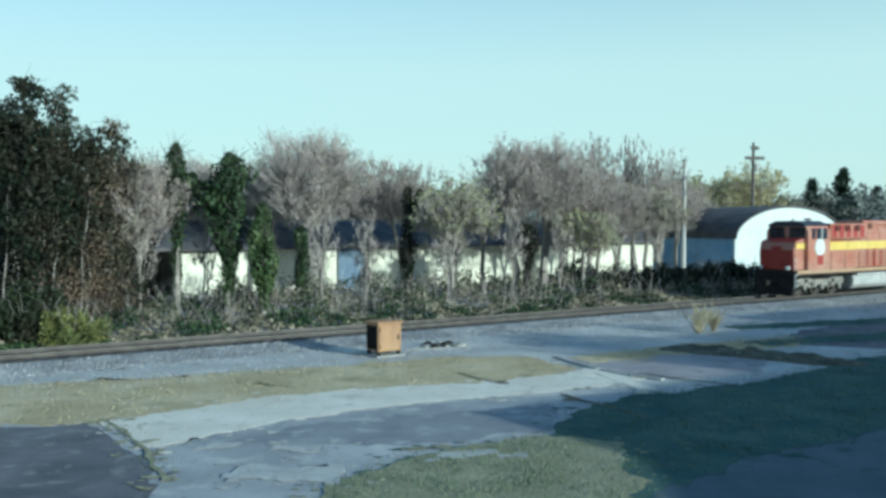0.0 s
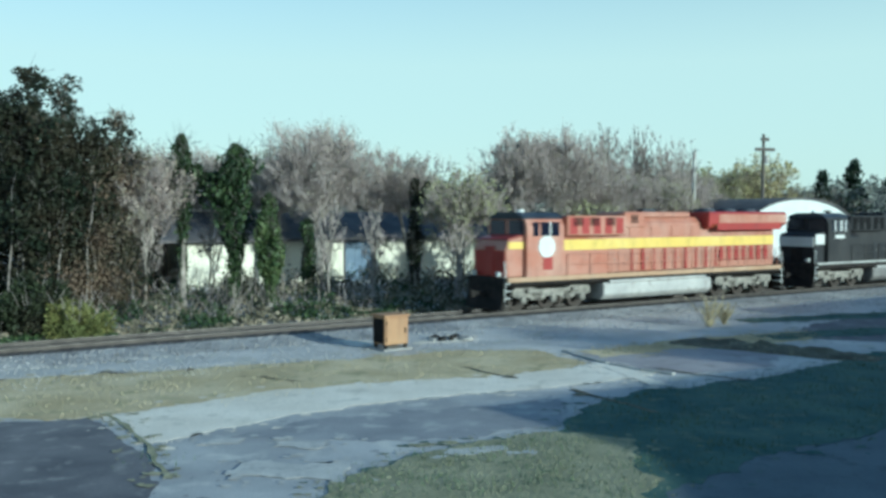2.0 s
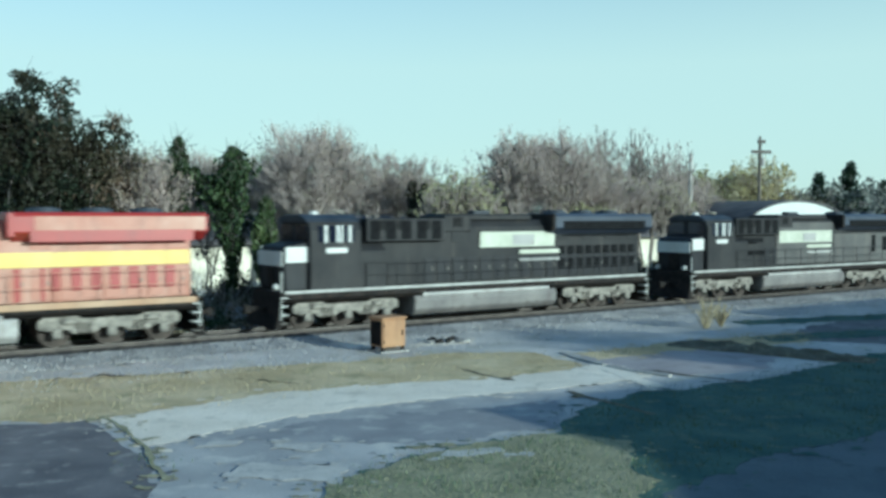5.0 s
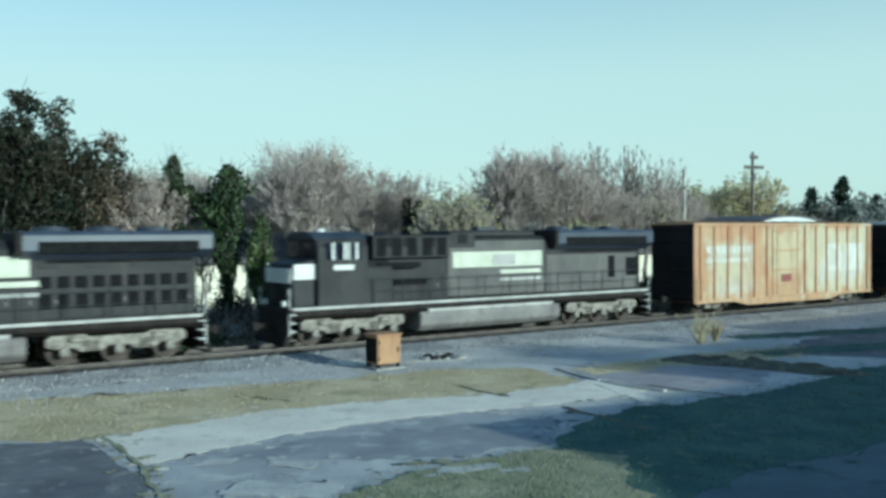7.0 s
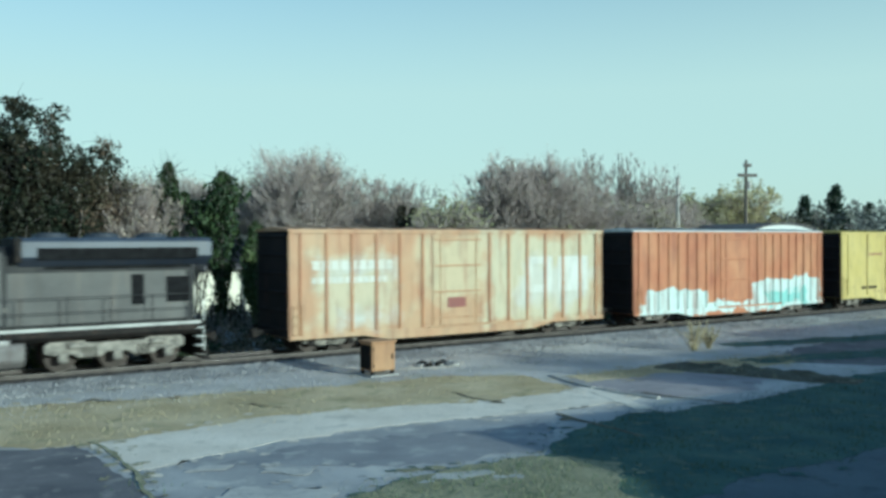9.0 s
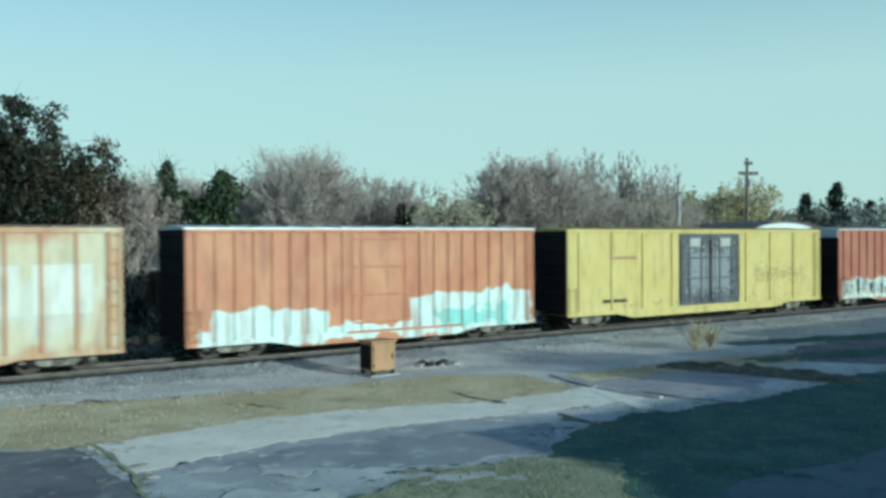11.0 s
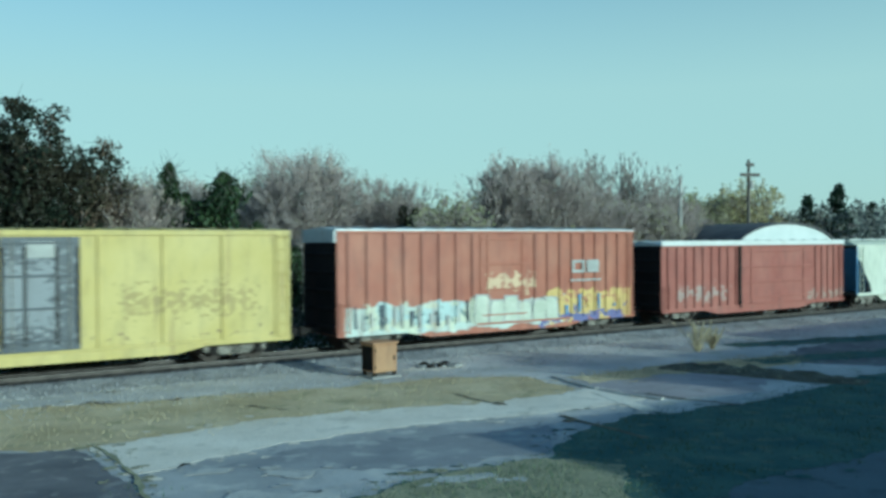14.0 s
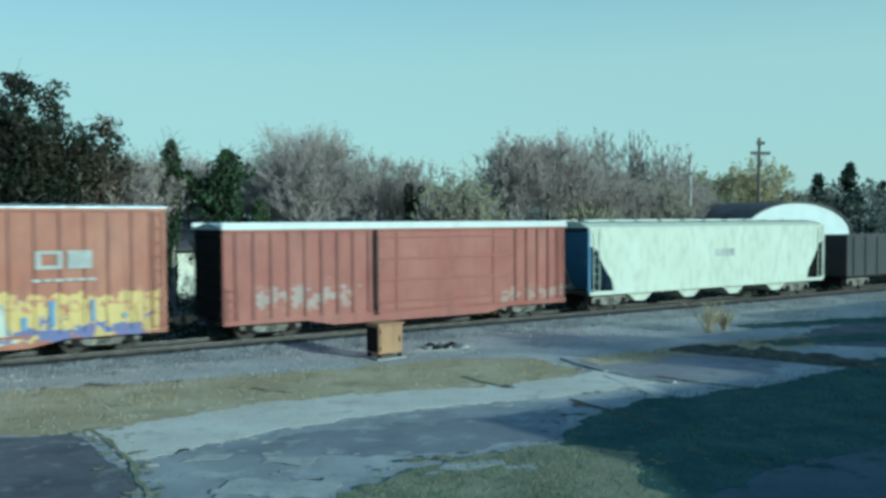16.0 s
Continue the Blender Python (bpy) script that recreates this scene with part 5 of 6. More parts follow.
def bare_tree(name, label, x, y, height, spread, r, seed, buds=5200, bud_mat="bud", bud_size=0.16, twigs=5200, low=0.44):
    rng = random.Random(seed)
    nrng = np.random.default_rng(seed)
    v = thing(name, label, "tree", pose(x, y, 0, 0, 0, rng.uniform(0, 360)))
    segs, tips = grow(rng, nrng, height, spread, r, low, max(60, int(twigs / 11)))
    share("trunk", tube_mesh("trunk", segs, 5), M["bark"], v, "grey-brown trunk and limbs")
    start = tips[nrng.integers(0, len(tips), twigs)]
    core = np.array([0, 0, height * low])
    way = unit(unit(start - core) + nrng.normal(0, 0.45, (twigs, 3)) + np.array([0, 0, 0.35]))
    length = nrng.uniform(0.2, 1.0, (twigs, 1)) * max(0.5, spread / 3.6)
    start = start - way * nrng.uniform(0, 0.9, (twigs, 1)) * spread * 0.12 + nrng.normal(0, 0.03 * spread, (twigs, 3))
    rows = np.concatenate([start, start + way * length, np.full((twigs, 1), 0.013), np.full((twigs, 1), 0.005)], 1)
    tagged(share("fine_branching", tube_mesh("fine_branching", rows, 3), M["twig"], v, "fine bare twigs"), kind="stuff")
    if buds:
        pick = nrng.integers(0, twigs, buds)
        c = rows[pick, 3:6] + nrng.normal(0, 0.1, (buds, 3))
        share("crown", leaf_mesh("crown", nrng, c, bud_size, bud_size * 0.5), M[bud_mat], v, "haze of buds and small leaves")
    return v


def ivy_tree(label, x, y, height, radius, seed, mat="ivy", leaves=5200, limbs=(), bulge=0.35, size=0.24, slim=True):
    """A trunk wrapped in climbing leaves, with wrapped stubs of limbs."""
    rng = random.Random(seed)
    nrng = np.random.default_rng(seed)
    v = thing("ivy_covered_tree", label, "tree", pose(x, y, 0))
    segs = []
    lines = [((0, 0, 0), (rng.uniform(-0.3, 0.3), rng.uniform(-0.3, 0.3), height * 0.97), radius)] + list(limbs)
    cs = []
    for i, (a, b, rad) in enumerate(lines):
        a, b = np.array(a, float), np.array(b, float)
        prev = a
        for k in range(6):
            q = a + (b - a) * (k + 1) / 6 + nrng.normal(0, 0.06, 3) * (k < 5)
            segs.append((*prev, *q, 0.22 * rad / max(radius, 0.1) * (1 - k / 8), 0.22 * rad / max(radius, 0.1) * (1 - (k + 1) / 8)))
            prev = q
        share_n = int(leaves * np.linalg.norm(b - a) * rad / sum(np.linalg.norm(np.subtract(q, p)) * s for p, q, s in lines))
        t = nrng.uniform(0.06 if i == 0 else 0.0, 1.0, share_n) ** 0.9
        g = nrng.uniform(0, 2 * math.pi, share_n)
        lump = np.array([noise.noise((math.cos(w) * 1.4 + i * 7, math.sin(w) * 1.4, h * np.linalg.norm(b - a) * 0.55 + seed)) for w, h in zip(g, t)])
        rr = rad * (0.72 + bulge * 2.2 * lump + 0.35 * np.sin(t * 7 + seed)) * np.sqrt(nrng.uniform(0.15, 1.7, share_n)) * np.sqrt(np.maximum(1.02 - t ** 5, 0))
        rr = np.maximum(rr * ((0.3 + 0.95 * t if i == 0 else 1.0) if slim else 1.1 - 0.25 * t ** 2), 0.05)
        d = (b - a) / np.linalg.norm(b - a)
        e1 = unit(np.cross(d, np.array([0.3, 1.0, 0.1])))
        e2 = np.cross(d, e1)
        cs.append(a + (b - a) * t[:, None] + e1 * (rr * np.cos(g))[:, None] + e2 * (rr * np.sin(g))[:, None])
    c = np.concatenate(cs)
    share("trunk", tube_mesh("trunk", segs, 6), M["bark"], v)
    share("crown", leaf_mesh("crown", nrng, c, size, size * 0.75, droop=0.3), M[mat], v, "dense climbing leaves")
    n = 260
    st = c[nrng.integers(0, len(c), n)]
    way = unit(nrng.normal(size=(n, 3)) + np.array([0, 0, 1.4]))
    rows = np.concatenate([st, st + way * nrng.uniform(0.3, 1.1, (n, 1)), np.full((n, 1), 0.016), np.full((n, 1), 0.006)], 1)
    tagged(share("fine_branching", tube_mesh("fine_branching", rows, 3), M["pole_wood"], v, "bare twigs standing out of the leaves"), kind="stuff")
    return v


def vine_tree(label, x, y, spires, seed, count=30000, size=0.2, dead=0.3):
    """A tree smothered in vines: ragged spires of overlapping leafy clumps. A spire: dx, dy, top, girth."""
    nrng = np.random.default_rng(seed)
    v = thing("vine_covered_tree", label, "tree", pose(x, y, 0))
    clumps, segs = [], []
    for dx, dy, top, girth in spires:
        p = np.array([dx * 0.3, dy * 0.3, 0.0])
        for k in range(8):
            q = np.array([dx * (0.3 + 0.7 * (k + 1) / 8), dy, top * 0.96 * (k + 1) / 8]) + nrng.normal(0, 0.08, 3) * (k < 7)
            segs.append((*p, *q, 0.2 - 0.024 * k, 0.176 - 0.021 * k))
            p = q
        z = 0.8
        while z < top:
            k = z / top
            r = girth * (1.1 - 0.42 * k ** 2) * nrng.uniform(0.7, 1.15)
            clumps.append((dx * (0.3 + 0.7 * k) + nrng.normal(0, 0.3 * girth), dy + nrng.normal(0, 0.35 * girth), min(z, top - 0.7 * r), r))
            if nrng.uniform() < 0.55:
                clumps.append((dx * (0.3 + 0.7 * k) + nrng.normal(0, 0.75 * girth), dy + nrng.normal(0, 0.6), z - 0.3 * nrng.uniform(), r * 0.6))
            z += 0.3 + 0.16 * nrng.uniform()
    c = np.array(clumps)
    share_of = c[:, 3] ** 2 / (c[:, 3] ** 2).sum()
    pick = nrng.choice(len(c), count, p=share_of)
    d = unit(nrng.normal(size=(count, 3))) * (nrng.uniform(0.05, 1.0, (count, 1)) ** 0.45) * np.array([1.0, 1.0, 0.85])
    pts = c[pick, :3] + d * c[pick, 3:4]
    pts[:, 2] = np.maximum(pts[:, 2], 0.1)
    share("trunk", tube_mesh("trunk", segs, 6), M["bark"], v)
    brown = np.array([noise.noise((a * 0.45 + seed, b * 0.45, c * 0.4)) for a, b, c in c[:, :3]])[pick] + nrng.normal(0, 0.12, count) > 0.34 - dead
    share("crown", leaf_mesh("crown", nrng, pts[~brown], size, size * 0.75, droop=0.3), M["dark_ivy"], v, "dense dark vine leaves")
    share("dead_leaves", leaf_mesh("dead_leaves", nrng, pts[brown], size * 0.9, size * 0.5, droop=0.6), M["dead_leaf"], v, "brown dead leaves hanging in the vines")
    for i in range(5):
        p = np.array([nrng.normal(0, 1.2), nrng.uniform(-1.5, -1.0), nrng.uniform(0, 0.4)])
        rows = []
        for k in range(7):
            q = p + np.array([nrng.normal(0, 0.12), nrng.normal(0.04, 0.06), nrng.uniform(0.6, 1.1)])
            rows.append((*p, *q, 0.05 - 0.005 * k, 0.045 - 0.005 * k))
            p = q
        share("bare_stem", tube_mesh("bare_stem", rows, 5), M["bark"], v, "pale bare stem in front of the leaves")
    n = 900
    st = pts[nrng.integers(0, count, n)]
    way = unit(nrng.normal(size=(n, 3)) + np.array([0, 0, 1.0]))
    rows = np.concatenate([st, st + way * nrng.uniform(0.3, 1.0, (n, 1)), np.full((n, 1), 0.014), np.full((n, 1), 0.006)], 1)
    tagged(share("fine_branching", tube_mesh("fine_branching", rows, 3), M["pole_wood"], v, "bare twigs standing out of the leaves"), kind="stuff")
    return v


def conifer(label, x, y, height, spread, seed):
    nrng = np.random.default_rng(seed)
    v = thing("conifer", label, "tree", pose(x, y, 0))
    share("trunk", tube_mesh("trunk", [(0, 0, 0, 0, 0, height * 0.95, 0.25, 0.04)], 6), M["bark"], v)
    rows, cs = [], []
    for i in range(60):
        t = 0.12 + 0.86 * i / 60
        g = nrng.uniform(0, 2 * math.pi)
        l = spread * (1.08 - t) * nrng.uniform(0.65, 1.15)
        p = np.array([0, 0, height * t])
        q = p + np.array([math.cos(g) * l, math.sin(g) * l, -0.12 * l])
        rows.append((*p, *q, 0.05, 0.015))
        k = nrng.uniform(0.1, 1.0, 60)[:, None]
        cs.append(p + (q - p) * k + nrng.normal(0, 0.22, (60, 3)))
    share("branches", tube_mesh("branches", rows, 4), M["bark"], v)
    share("crown", leaf_mesh("crown", nrng, np.concatenate(cs), 0.5, 0.22, droop=0.4), M["needles"], v)
    return v


def bush(name, label, x, y, rx, rz, seed, mat, count=2600, size=0.16):
    nrng = np.random.default_rng(seed)
    v = thing(name, label, "bush", pose(x, y, 0))
    stems = []
    for i in range(26):
        g = nrng.uniform(0, 2 * math.pi)
        q = np.array([math.cos(g) * rx * nrng.uniform(0.2, 0.9), math.sin(g) * rx * nrng.uniform(0.2, 0.9), rz * nrng.uniform(0.6, 1.05)])
        stems.append((0, 0, 0, *q, 0.03, 0.008))
    share("stalk", tube_mesh("stalk", stems, 4), M["bark"], v)
    d = unit(nrng.normal(size=(count, 3)))
    d[:, 2] = np.abs(d[:, 2])
    lump = np.array([noise.noise((a[0] * 2.2 + seed, a[1] * 2.2, a[2] * 2.2)) for a in d])
    k = (0.8 + 0.6 * lump)[:, None] * nrng.uniform(0.2, 1.0, (count, 1)) ** 0.4
    share("leaves", leaf_mesh("leaves", nrng, d * k * np.array([rx, rx, rz]), size, size * 0.7), M[mat], v)
    return v


def build_brush():
    """Winter undergrowth between the track and the buildings: low litter, mounds and thickets."""
    rng = np.random.default_rng(12)
    n = 96000
    u, w = rng.uniform(-32, 95, n), rng.uniform(0, 1, n)
    nn = 38.2 + 15 * w ** 1.3
    x, y = u * UX - nn * UY, u * UY + nn * UX
    hill = np.array([noise.noise((a * 0.33, b * 0.33, 2)) + 0.6 * noise.noise((a * 1.1, b * 1.1, 5)) for a, b in zip(x, y)])
    tall = np.clip(0.36 + 0.95 * hill, 0.05, 1.6) * np.clip((nn - 37.9) / 2.2, 0.15, 1.0) + 0.85 * np.clip((nn - 42) / 6, 0, 1) * np.clip(0.8 + 0.8 * hill, 0.2, 1.3)
    z = tall * rng.uniform(0, 1, n) ** 0.7
    c = np.stack([x, y, z + 0.03], 1)
    green = np.array([noise.noise((a * 0.5 + 40, b * 0.5, 8)) for a, b in zip(x, y)]) + rng.normal(0, 0.08, n) > 0.12
    tagged(share("brush", leaf_mesh("brush", rng, c[~green], 0.24, 0.12), M["brush"], None), "tangled pale winter brush and weeds behind the track", "undergrowth", "", "stuff")
    tagged(share("brush_leaves", leaf_mesh("brush_leaves", rng, c[green], 0.22, 0.15), M["ivy"], None), "green creeping ivy patches in the brush", "undergrowth", "", "stuff")
    m = 2600
    u, nn = rng.uniform(-32, 95, m), rng.uniform(39.6, 52, m)
    h = rng.uniform(0.5, 2.0, (m, 1))
    p = np.stack([u * UX - nn * UY, u * UY + nn * UX, np.zeros(m)], 1)
    q = p + np.concatenate([rng.normal(0, 0.4, (m, 2)) * h, h], 1)
    tagged(share("brush_stems", tube_mesh("brush_stems", np.concatenate([p, q, np.full((m, 1), 0.016), np.full((m, 1), 0.006)], 1), 3), M["twig"], None), "thin bare stems standing in the brush", "undergrowth", "", "stuff")


def build_far_woods():
    rng = np.random.default_rng(20)
    n = 120000
    a = rng.uniform(radians(-50), radians(50), n)
    d = rng.uniform(118, 190, n)
    x, y = d * np.sin(a), d * np.cos(a)
    top = np.array([8.4 + 2.6 * noise.noise((p * 16, 3.3, 0)) + 2.0 * noise.noise((p * 60, 1.3, 4)) for p in a])
    z = top * rng.uniform(0, 1, n) ** 0.7
    up = np.tile(np.array([[0, 0, 0.35]]), (n, 1))
    tagged(share("far_woods", leaf_mesh("far_woods", rng, np.stack([x, y, z], 1), 0.8, 0.22, up), M["far_trees"], None), "hazy bare woods in the distance", "woods", "", "stuff")


# ---- buildings and poles ----
@once
def siding_rib(h):
    return boxes((-0.03, 0.03, -0.03, 0.002, 0.03, h - 0.03))


def long_shed():
    v = thing("long_shed", "long low cream metal building with a dark roof", "building", Matrix.Translation(at(15.5, 60)) @ pose(0, 0, 0, 0, 0, TH))
    L, D, H = 50.0, 9.0, 3.1
    bays = [0.0, 4.0, 10.6, 16.2, 18.8, 27.0, 33.0, 39.0, 45.0, L]
    for i, (a, b) in enumerate(zip(bays, bays[1:])):
        if i == 0:
            # lining is near-black to paint the recess's shade
            part("bay_lining", boxes((a + 0.1, b - 0.02, 3.0, 3.1, 0, H)), M["recess"], v, "open shed bay with its shade in the lining colour")
            continue
        mat = M["blue_door"] if i == 3 else M["cream_wall"]
        w = part("door" if i == 3 else "wall_panel", boxes((a + 0.02, b - 0.02, 0.0, 0.15, 0, H)), mat, v, "blue-grey roller door" if i == 3 else "")
        for k in range(int((b - a) / 0.6)):
            share("rib", siding_rib(H), mat, w, "", pose(a + 0.3 + k * 0.6, 0, 0))
    for a in bays[1:-1]:
        part("corner_post", boxes((a - 0.08, a + 0.08, -0.05, 0.1, 0, H), bevel=0.01), M["shingle"], v)
    part("rear_wall", boxes((0, L, D - 0.15, D, 0, H)), M["cream_wall"], v)
    for x in (0.0, L - 0.15):
        part("end_wall", boxes((x, x + 0.15, 0.16, D - 0.16, 0, H)), M["cream_wall"], v)
    r = part("roof", along([(-0.8, H - 0.05), (-0.8, H + 0.12), (D / 2, H + 2.0), (D + 0.8, H + 0.12), (D + 0.8, H - 0.05), (D / 2, H + 1.75)], -0.5, L + 0.5), M["shingle"], v, "dark pitched roof")
    part("gutter", boxes((-0.5, L + 0.5, -0.92, -0.8, H - 0.06, H + 0.06), bevel=0.02), M["shingle"], v)


def arched_hall():
    v = thing("arched_hall", "arched metal hall with a white end wall and shade-blue side", "building", pose(28.3, 88.0, 0, 0, 0, TH))
    W, D, H, R = 18.0, 13.5, 3.5, 3.0
    pts = [(0.0, 0.0), (0.0, H)]
    for i in range(1, 18):
        g = math.pi * i / 18
        pts.append((W / 2 - W / 2 * math.cos(g), H + R * math.sin(g) ** 1.1))
    pts += [(W, H), (W, 0.0)]
    part("end_wall", extrude(pts, 0.0, 0.2), M["white_wall"], v, "white end wall")
    part("end_wall", extrude(pts, D - 0.2, D), M["white_wall"], v)
    part("end_door", boxes((W / 2 - 2.2, W / 2 + 2.2, -0.05, 0.0, 0, 3.6), *[(W / 2 - 2.2, W / 2 + 2.2, -0.08, -0.05, 0.4 + 0.6 * i, 0.44 + 0.6 * i) for i in range(5)]), M["galvanised"], v)
    for x in (0.0, W - 0.15):
        w = part("side_wall", boxes((x, x + 0.15, 0.21, D - 0.21, 0, H)), M["blue_wall"], v, "ribbed blue side wall with its shade in the colour")
        for k in range(18):
            share("rib", siding_rib(H - 0.1), M["blue_wall"], w, "", pose(x + (0.0 if x == 0 else 0.15), 0.56 + k * 0.7, 0, 0, 0, -90 if x == 0 else 90))
    bm = bmesh.new()
    n = 18
    ring = []
    for i in range(n + 1):
        g = math.pi * i / n
        c, s = math.cos(g), max(math.sin(g), 0.0) ** 1.1
        ring.append([(W / 2 - (W / 2 + e) * c, H - 0.05 + (R + e) * s + (0.0 if 0 < i < n else -0.1)) for e in (0.04, 0.2)])
    verts = [[bm.verts.new((p[0], y, p[1])) for y in (-0.25, D + 0.25) for p in pair] for pair in ring]
    for a, b in zip(verts, verts[1:]):
        for i, j in ((0, 2), (2, 3), (3, 1), (1, 0)):
            bm.faces.new((a[i], a[j], b[j], b[i]))
    bm.faces.new(verts[0])
    bm.faces.new(verts[-1][::-1])
    bmesh.ops.recalc_face_normals(bm, faces=bm.faces)
    part("roof", bm, M["shingle"], v, "dark arched roof")


def utility_pole(label, x, y, height, arms, r=0.15, mat="pole_wood"):
    v = thing("utility_pole", label, "utility pole", pose(x, y, 0, 0, 0.4, 12))
    part("shaft", cyl(bmesh.new(), (0, 0, -0.2), (0, 0, height), r, r * 0.65, 12), M[mat], v)
    for z, w in arms:
        part("crossarm", boxes((-w, w, -0.42, -0.2, z - 0.17, z + 0.17), bevel=0.02), M["pole_wood"], v)
        for s in (-0.9, -0.45, 0.45, 0.9):
            part("insulator", cyl(bmesh.new(), (w * s, -0.1, z + 0.07), (w * s, -0.1, z + 0.24), 0.05, 0.035, 8), M["white_paint"], v)
        for s in (-1, 1):
            part("brace", rod((0, -0.1, z - 0.6), (s * w * 0.55, -0.1, z - 0.06), 0.02), M["steel"], v)
    if arms:
        part("transformer", cyl(bmesh.new(), (0.35, 0.0, height - 3.2), (0.35, 0.0, height - 2.3), 0.22, sides=12), M["tank"], v)
    return v


def brick_building():
    """The block behind the eye whose shadow lies over the lawn."""
    v = thing("brick_building", "brick building behind the lawn with a lower wing", "building", Matrix.Translation(at(0, -4) + Vector((4.7, 2.5, 0))) @ pose(0, 0, 0, 0, 0, TH))
    part("wall", boxes((16.7, 75, -9, 0, 0, 5.5)), M["brick_wall"], v)
    part("roof", boxes((16.5, 75.2, -9.2, 0.2, 5.5, 5.7), bevel=0.02), M["shingle"], v)
    # unseen upper storeys, added so their shade reaches across the yard
    part("added_upper_wall", boxes((35.5, 75, -9, -0.4, 5.7, 7.5)), M["brick_wall"], v)
    part("added_upper_roof", boxes((35.3, 75.2, -9.2, -0.2, 7.5, 7.7), bevel=0.02), M["shingle"], v)
    part("added_top_storey", boxes((46, 75, -9, -0.8, 7.7, 8.6)), M["brick_wall"], v)
    part("added_top_roof", boxes((45.8, 75.2, -9.2, -0.6, 8.6, 8.8), bevel=0.02), M["shingle"], v)
    part("wing_wall", extrude([(12.8, 0), (12.8, 3.7), (16.69, 4.6), (16.69, 0)], -8, -0.3), M["brick_wall"], v)
    part("wing_roof", extrude([(12.5, 3.64), (12.5, 3.84), (16.49, 4.76), (16.49, 4.56)], -8.2, -0.1), M["shingle"], v, "sloping lean-to roof")


# ---- small things by the track ----
def equipment_box():
    v = thing("equipment_box", "rusty tan metal equipment box on short feet by the track", "equipment box", pose(-2.2, 33.6, 0, 0, 0, 36))
    part("pad", boxes((-0.62, 0.62, -0.54, 0.54, 0, 0.06), bevel=0.02), M["stone"], v)
    part("body", boxes((-0.5, 0.5, -0.42, 0.42, 0.2, 1.22), bevel=0.015), M["box"], v)
    part("lid", boxes((-0.55, 0.55, -0.48, 0.48, 1.22, 1.29), bevel=0.015), M["box"], v)
    d = part("door", boxes((-0.44, 0.44, -0.45, -0.42, 0.26, 1.16), bevel=0.008), M["box"], v)
    part("handle", boxes((0.32, 0.36, -0.49, -0.45, 0.62, 0.8), bevel=0.008), M["dark_steel"], d)
    for z in (0.4, 1.0):
        part("hinge", rod((-0.44, -0.455, z - 0.06), (-0.44, -0.455, z + 0.06), 0.018), M["dark_steel"], d)
    # added dark panel and slats that give this side its shade
    vent = part("side_grille", boxes((-0.52, -0.5, -0.36, 0.36, 0.26, 1.14), bevel=0.006), M["dark_steel"], v, "dark panel added for the box's shaded side")
    for z in range(9):
        part("louvre", boxes((-0.55, -0.52, -0.33, 0.33, 0.32 + z * 0.09, 0.36 + z * 0.09), bevel=0.004), M["vent"], vent)
    for x in (-0.42, 0.42):
        for y in (-0.34, 0.34):
            part("foot", boxes((x - 0.06, x + 0.06, y - 0.06, y + 0.06, 0.06, 0.21), bevel=0.01), M["dark_steel"], v)


def rubble():
    rng = random.Random(7)
    for i in range(13):
        x, y = rng.uniform(-0.9, 0.9), 36.0 + rng.uniform(-0.5, 0.6)
        bm = bmesh.new()
        bmesh.ops.create_icosphere(bm, subdivisions=2, radius=1)
        sx, sy, sz = rng.uniform(0.14, 0.38), rng.uniform(0.12, 0.26), rng.uniform(0.07, 0.17)
        off = Vector((i * 3.1, 0, 0))
        for p in bm.verts:
            k = 1 + 0.35 * noise.noise(p.co * 1.3 + off)
            p.co = Vector((p.co.x * sx * k, p.co.y * sy * k, max(p.co.z, -0.5) * sz * k))
        ob = part("rubble_stone", bm, M["stone"] if i % 3 else M["dark_steel"], None)
        ob.matrix_basis = pose(x, y, sz * 0.45, 0, 0, rng.uniform(0, 180))
        tagged(ob, "broken lump of concrete rubble beside the track", "rubble", "rubble beside the equipment box")


def dry_weed(x, y, h, seed):
    nrng = np.random.default_rng(seed)
    v = thing("dry_weed", "tall pale dry weed standing in the gravel", "weed", pose(x, y, 0), group="dry weeds in the yard")
    n = 70
    q = np.concatenate([nrng.normal(0, 0.28, (n, 2)) * h, h * nrng.uniform(0.5, 1.1, (n, 1))], 1)
    rows = np.concatenate([nrng.normal(0, 0.05, (n, 2)), np.zeros((n, 1)), q, np.full((n, 1), 0.012), np.full((n, 1), 0.006)], 1)
    tagged(share("stalk", tube_mesh("stalk", rows, 3), M["blade_dry"], v), kind="stuff")
    c = q[nrng.integers(0, n, 420)] * nrng.uniform(0.5, 1.05, (420, 1))
    tagged(share("plume", leaf_mesh("plume", nrng, c, 0.12, 0.05), M["blade_dry"], v), kind="stuff")


